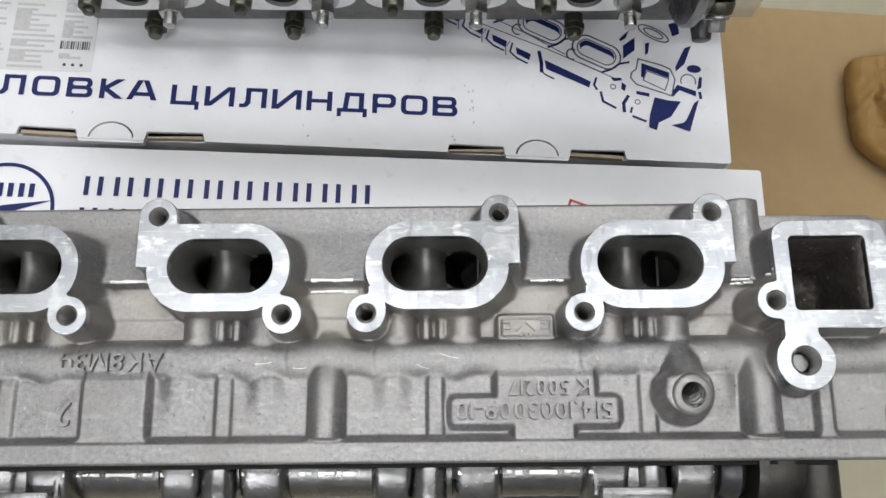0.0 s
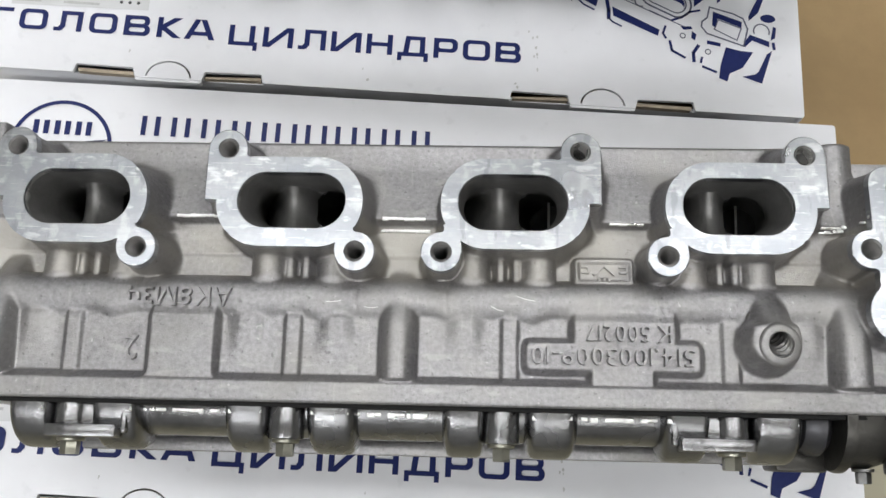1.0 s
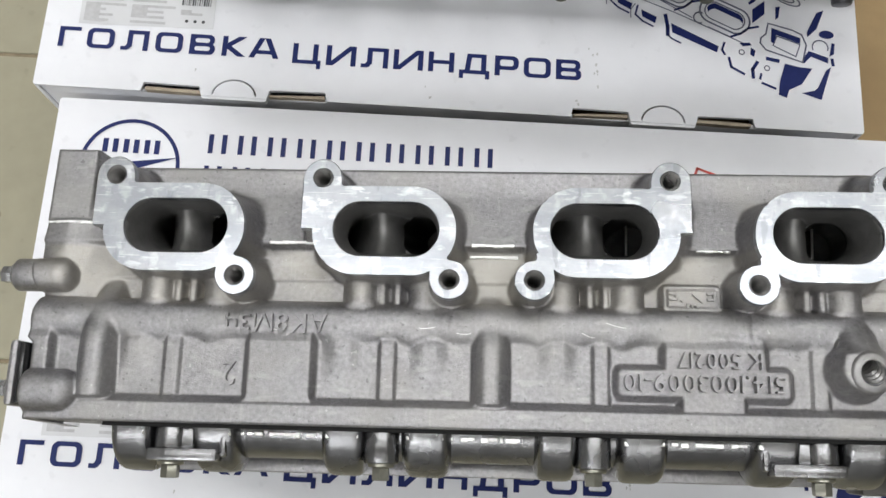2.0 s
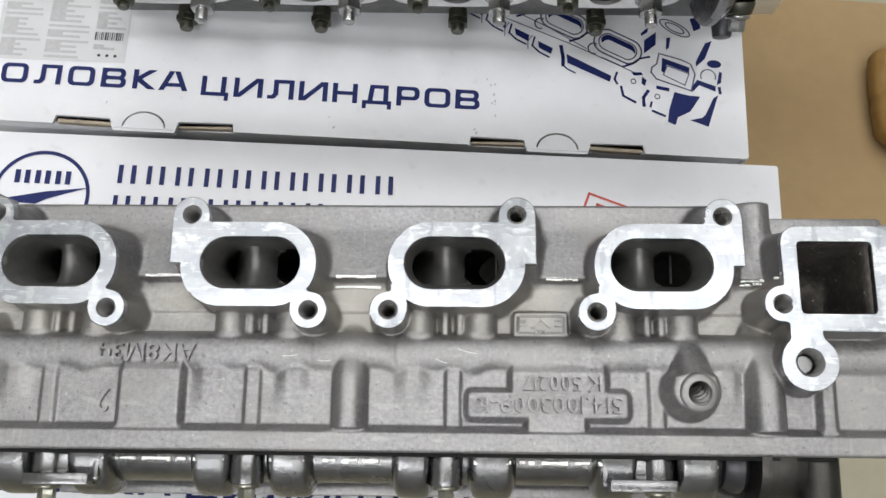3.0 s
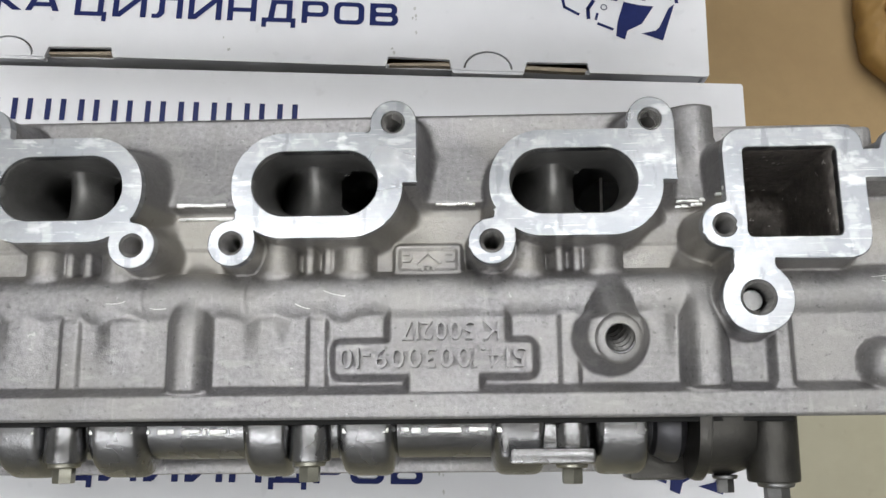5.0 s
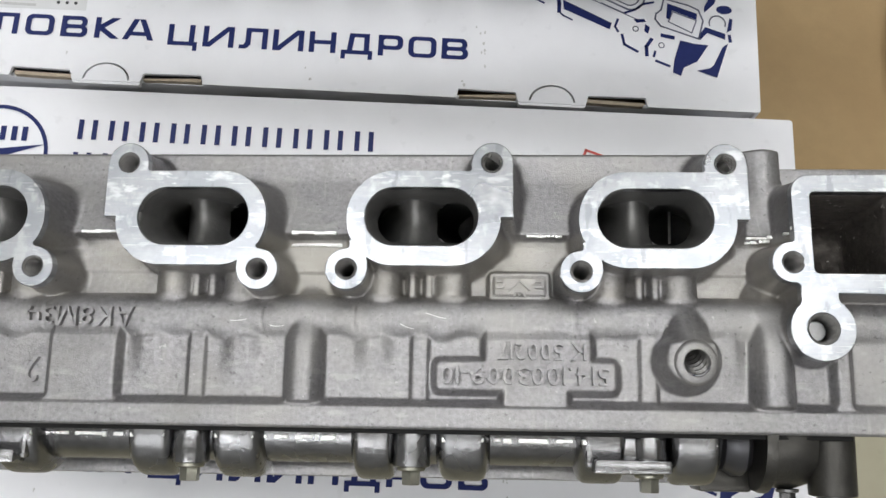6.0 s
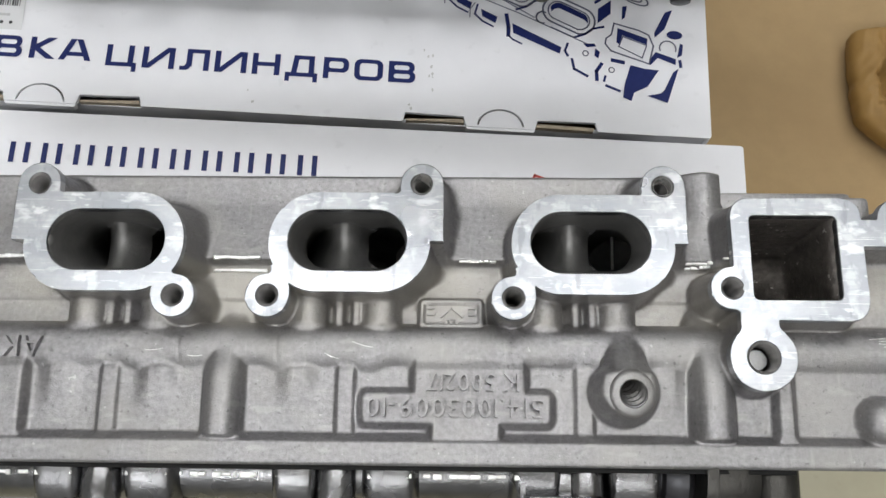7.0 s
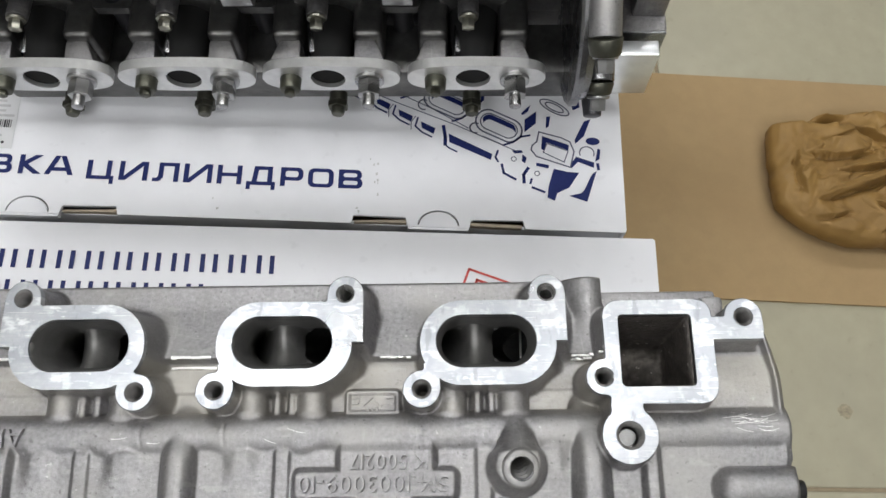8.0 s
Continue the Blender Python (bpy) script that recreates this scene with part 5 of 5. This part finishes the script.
    add_cyl(bm, (x * MM, -77 * MM, -180 * MM), (x * MM, -83 * MM, -180 * MM), 6.2 * MM, 4.8 * MM, n=20, bevel=0.8 * MM)
    part("glow_plug", bm, OLIVE, head, "dark brownish steel plug with a hexagon and a tapered end", smooth=False)


def cam_chamber(head, seats):
    """The open cam chamber: shaft with lobes, ledges with oil holes, and the timing end."""
    bm = bmesh.new()
    add_cyl(bm, (-215 * MM, -44 * MM, -52 * MM), (205 * MM, -44 * MM, -52 * MM), 12 * MM, n=28)
    shaft = part("camshaft", bm, DARK_STEEL, head, "dark oiled steel camshaft")
    for k, x in enumerate(seats):
        for off, turn in ((-50, 40 + 70 * k), (52, 110 + 70 * k)):
            bm = bmesh.new()
            c, s = math.cos(radians(turn)), math.sin(radians(turn))
            outline = rounded([(-15, -15, 14), (15, -15, 14), (9, 20, 8), (-9, 20, 8)], 5)
            add_plate(bm, [[((p.x * c - p.y * s) * MM, (p.x * s + p.y * c) * MM) for p in outline]], 7 * MM, -7 * MM)
            bmesh.ops.transform(bm, verts=bm.verts, matrix=Matrix.Translation(((x + off) * MM, -44 * MM, -52 * MM)) @ Matrix.Rotation(radians(90), 4, "Y"))
            part("cam_lobe", bm, STEEL, shaft, "polished steel cam lobe", smooth=False)
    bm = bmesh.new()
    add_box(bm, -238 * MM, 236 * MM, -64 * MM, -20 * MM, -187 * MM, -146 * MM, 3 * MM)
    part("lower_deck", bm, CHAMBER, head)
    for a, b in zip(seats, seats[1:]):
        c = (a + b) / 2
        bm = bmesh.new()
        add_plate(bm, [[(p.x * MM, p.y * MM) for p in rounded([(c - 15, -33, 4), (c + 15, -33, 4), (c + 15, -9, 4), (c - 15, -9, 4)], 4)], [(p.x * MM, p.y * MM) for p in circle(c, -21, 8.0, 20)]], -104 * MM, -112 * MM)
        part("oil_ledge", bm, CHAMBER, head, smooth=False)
        # capped dark cylinder fills the ledge's hole in place of its shade
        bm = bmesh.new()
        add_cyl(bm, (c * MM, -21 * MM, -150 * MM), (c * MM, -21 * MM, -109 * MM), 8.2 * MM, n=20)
        part("oil_hole_shade", bm, DARK_STEEL, head, "dark fill standing for the shade in an oil drain")
    bm = bmesh.new()
    add_box(bm, 238 * MM, 281 * MM, -60 * MM, -47 * MM, -188 * MM, -128 * MM, 1.2 * MM)
    part("end_block", bm, END_FACE, head, "bright machined end block")
    # timing disc, posts and bolts at the front end
    bm = bmesh.new()
    add_lathe(bm, [(20 * MM, -7 * MM), (72 * MM, -7 * MM), (74 * MM, -5 * MM), (74 * MM, -1 * MM), (70 * MM, 0), (69 * MM, 5 * MM), (20 * MM, 7 * MM)], axis_matrix((206 * MM, -32 * MM, -104 * MM), (228 * MM, -32 * MM, -104 * MM)), 72)
    part("timing_disc", bm, CAM_CAST, head)
    built = set(head.children)
    bm = bmesh.new()
    add_cyl(bm, (227 * MM, -40 * MM, -30 * MM), (227 * MM, -82 * MM, -50 * MM), 11 * MM, n=26, bevel=1 * MM)
    part("front_post", bm, CAST, head)
    bm = bmesh.new()
    add_cyl(bm, (227 * MM, -81 * MM, -49 * MM), (228 * MM, -90 * MM, -58 * MM), 12 * MM, 10.5 * MM, n=26, bevel=1.5 * MM)
    part("post_collar", bm, OLIVE, head, "olive-tinted collar")
    hex_bolt(head, (228 * MM, -90 * MM, -58 * MM), (0, -1, -0.6), 6.2 * MM, 12 * MM, STEEL)
    bm = bmesh.new()
    add_cyl(bm, (233 * MM, -50 * MM, -104 * MM), (233 * MM, -79 * MM, -114 * MM), 12 * MM, 11 * MM, n=26, bevel=1.5 * MM)
    part("idler_hub", bm, CAM_CAST, head)
    bm = bmesh.new()
    add_cyl(bm, (233 * MM, -78 * MM, -115 * MM), (233 * MM, -86 * MM, -120 * MM), 11.5 * MM, 9 * MM, n=26, bevel=1.5 * MM)
    part("idler_collar", bm, OLIVE, head, "olive-tinted collar")
    hex_bolt(head, (233 * MM, -86 * MM, -121 * MM), (0, -1, -0.6), 6 * MM, 11 * MM, STEEL)
    bm = bmesh.new()
    add_cyl(bm, (237 * MM, -50 * MM, -168 * MM), (237 * MM, -76 * MM, -174 * MM), 10 * MM, 7 * MM, n=20, bevel=1.2 * MM)
    part("tensioner_plug", bm, DARK_STEEL, head, "dark steel plug")
    for ob in head.children:
        if ob not in built:
            ob.data.transform(Matrix.Translation((-2 * MM, -12 * MM, 0)))


def lettering(head):
    def put(words, x, y, rise, width, height, bold=0.0, name="raised_letter"):
        m = pose(x * MM, y * MM, 0, 0, 0, 180)
        for ob in letters(name, words, m, width * MM, height * MM, CAST, head, "raised cast letter", bold, 0.0026):
            bm = bmesh.new()
            bm.from_mesh(ob.data)
            bmesh.ops.triangulate(bm, faces=bm.faces)
            for _ in range(2):
                bmesh.ops.subdivide_edges(bm, edges=[e for e in bm.edges if e.calc_length() > 1.6 * MM], cuts=1)
            upper = [v.co.z > 0 for v in bm.verts]
            for v in bm.verts:
                v.co = m @ v.co
            zs = casting_height(np.array([[v.co.x / MM for v in bm.verts]]), np.array([[v.co.y / MM for v in bm.verts]]))[0]
            for v, up, zz in zip(bm.verts, upper, zs):
                v.co.z = (zz + (rise if up else -1.0)) * MM
            bm.to_mesh(ob.data)
            bm.free()
            ob.matrix_local = Matrix.Identity(4)
    put("АК8М3ч", -100.5, -16.5, 2.6, 50, 9.0)
    put("514.1003009-10", 118.0, -42.2, 3.7, 75, 8.0)
    put("К", 108.0, -31.6, 3.6, 6.5, 7.5)
    put("500217", 97.5, -31.6, 3.6, 29, 7.5)
    put("2", -145.0, -40.0, 2.2, 6.5, 11.5)
    # sign in the cast frame: plain shapes
    z0, z1 = -23.5 * MM, -20.6 * MM
    strokes = [((73.6, -5.6), (78.7, -1.0)), ((78.7, -1.0), (83.8, -5.6)), ((76.4, -6.6), (76.4, -8.6)), ((76.4, -6.6), (81.0, -6.6)), ((81.0, -6.6), (81.0, -8.6)), ((78.7, -6.6), (78.7, -8.6))]
    for c in (69.6, 87.8):
        strokes += [((c - 1.7, -1.6), (c + 1.7, -1.6)), ((c + 1.7, -1.6), (c + 1.7, -4.0)), ((c - 1.7, -4.4), (c + 1.7, -4.4))]
    for a, b in strokes:
        bm = bmesh.new()
        a, b = Vector(a), Vector(b)
        d = (b - a).normalized()
        s = Vector((-d.y, d.x)) * 0.55
        add_plate(bm, [[(p.x * MM, p.y * MM) for p in (a - s, b - s, b + s, a + s)]], z1, z0)
        part("emblem_bar", bm, CAST, head, smooth=False)


def flash_marks(head):
    """Bright scraped casting seams between the ports and scratches on the pipe."""
    rng = random.Random(3)
    for x0, x1, y in ((-134, -112, 21.6), (-30.5, -10.5, 21.4), (-32, -8, 16.6), (82, 96, 20.6), (185, 199, 20.4), (185, 198, 18.9), (-252, -215, 31.2)):
        x = x0
        bm = bmesh.new()
        while x < x1:
            w = rng.uniform(2, 6)
            zz = float(casting_height(np.array([[x + w / 2]]), np.array([[y]]))[0, 0])
            add_box(bm, x * MM, (x + w) * MM, (y - 0.8 + rng.uniform(-0.2, 0.2)) * MM, (y + 0.8 + rng.uniform(-0.2, 0.3)) * MM, (zz - 1.5) * MM, (zz + 0.35) * MM, 0.3 * MM, 1)
            x += w + rng.uniform(-0.6, -0.2)
        part("casting_seam", bm, FLASH_GLINT, head, "bright scraped casting seam")
    bm = bmesh.new()
    for x0, x1, y, n in ((260, 288, -18, 17), (-130, -105, -22, 1), (22, 60, -20, 2), (-64, -30, -21, 2)):
        for k in range(n):
            a = rng.uniform(x0, x1 - 6)
            b = min(a + rng.uniform(5, 14), x1)
            ya = y + rng.uniform(-4, 4)
            yb = ya + rng.uniform(-2.5, 2.5)
            pts = []
            for t in np.linspace(0, 1, 9):
                px, py = a + (b - a) * t, ya + (yb - ya) * t - 1.6 * t * (1 - t)
                pts.append((px, py, float(casting_height(np.array([[px]]), np.array([[py]]))[0, 0]) + 0.12))
            for p, q in zip(pts, pts[1:]):
                bm.faces.new([bm.verts.new((v[0] * MM, (v[1] + o) * MM, v[2] * MM)) for v, o in ((p, -0.09), (q, -0.09), (q, 0.09), (p, 0.09))])
    scratch = part("scratch", bm, FLASH_GLINT, head, "fine bright scratches", smooth=False)
    scratch["kind"] = "stuff"


def end_fittings(head):
    bm = bmesh.new()
    add_cyl(bm, (285 * MM, -51.5 * MM, -15.5 * MM), (296.5 * MM, -51.5 * MM, -15.5 * MM), 5.2 * MM, n=24, bevel=0.8 * MM)
    part("sealing_plug", bm, BLACK, head, "black plastic plug")
    # rear cover plate with gasket and bolts
    bm = bmesh.new()
    add_box(bm, -261.5 * MM, -256.6 * MM, -64 * MM, -31 * MM, -95 * MM, -19 * MM, 2.3 * MM)
    part("end_cover", bm, CAST, head)
    bm = bmesh.new()
    add_box(bm, -256.7 * MM, -254 * MM, -62.5 * MM, -32 * MM, -93 * MM, -21 * MM, 0.5 * MM)
    part("gasket", bm, BLACK, head, "black gasket")
    bm = bmesh.new()
    add_cyl(bm, (-262.5 * MM, 2.2 * MM, -21.5 * MM), (-246 * MM, 2.2 * MM, -21.5 * MM), 8.4 * MM, n=28, bevel=1.2 * MM)
    part("end_lug", bm, CAST, head)
    for y, z, x0 in ((2.2, -21.5, -262.5), (-55, -27, -261)):
        hex_bolt(head, (x0 * MM, y * MM, z * MM), (-1, 0, 0), 4.6 * MM, 8 * MM, STEEL)


def screw_boss(head):
    bm = bmesh.new()
    prof = [(5.7, -0.7), (6.1, -0.3), (8.2, -0.5), (9.5, -1.4), (10.4, -3.4), (10.4, -6)]
    rings = [[bm.verts.new(((154.5 + r * math.cos(a)) * MM, (-40.3 + r * math.sin(a)) * MM, (z - 0.13 * r * math.cos(a + 0.8)) * MM)) for a in [2 * math.pi * k / 32 for k in range(32)]] for r, z in prof]
    for a, b in zip(rings, rings[1:]):
        for k in range(32):
            bm.faces.new((a[k], b[k], b[(k + 1) % 32], a[(k + 1) % 32]))
    part("boss_face", bm, CAST, head)
    threaded_hole(head, 154.5, -40.3, 5.9, 14, -0.7, (0.42, -0.95))


def cylinder_head(m):
    head = empty("cylinder_head", m)
    cast_skin(head)
    for p in PORTS:
        intake_flange(head, p)
        port_inside(head, p)
    outlet_flange(head)
    screw_boss(head)
    lettering(head)
    flash_marks(head)
    end_fittings(head)
    return tagged(head, "bare cast-aluminium cylinder head lying on its side, ports up", "cylinder head", "cylinder heads")


SEATS = (-186.0, -78.0, 30.5, 139.0)
near_head = cylinder_head(pose(-0.0030, -0.0230, 0.4427, 2.03, -3.79, 1.12))
far_head = copy_thing(near_head, pose(-0.0080, 0.3360, 0.4415, 2.03, -3.79, 0.2))
tagged(far_head, "cast-aluminium cylinder head on its side, studs and nuts fitted")
cam_row(near_head, -39.0)
built = set(far_head.children)
for seat in SEATS:
    injector_seat(far_head, seat)
cam_chamber(far_head, SEATS)
for ob in far_head.children:
    if ob not in built:
        ob.location.y = -0.021

# ---- floor tiles, piece by piece ----
def floor_tiles():
    bm = bmesh.new()
    half = (TILE_SIZE - JOINT) / 2
    add_box(bm, -half, half, -half, half, -0.008, 0.0, 0.0016, 2)
    me = mesh_of(bm, "tile", TILE, False)
    for i in range(-9, 8):
        for j in range(-8, 9):
            x, y = TX + (i + 0.5) * TILE_SIZE, TY + (j + 0.5) * TILE_SIZE
            if -2.2 < x < 2.6 and -2.2 < y < 2.6:
                ob = new("tile", me)
                ob.parent = floor_ob
                ob.matrix_local = pose(x, y, 0, random.uniform(-0.05, 0.05), random.uniform(-0.05, 0.05), 0)


floor_tiles()
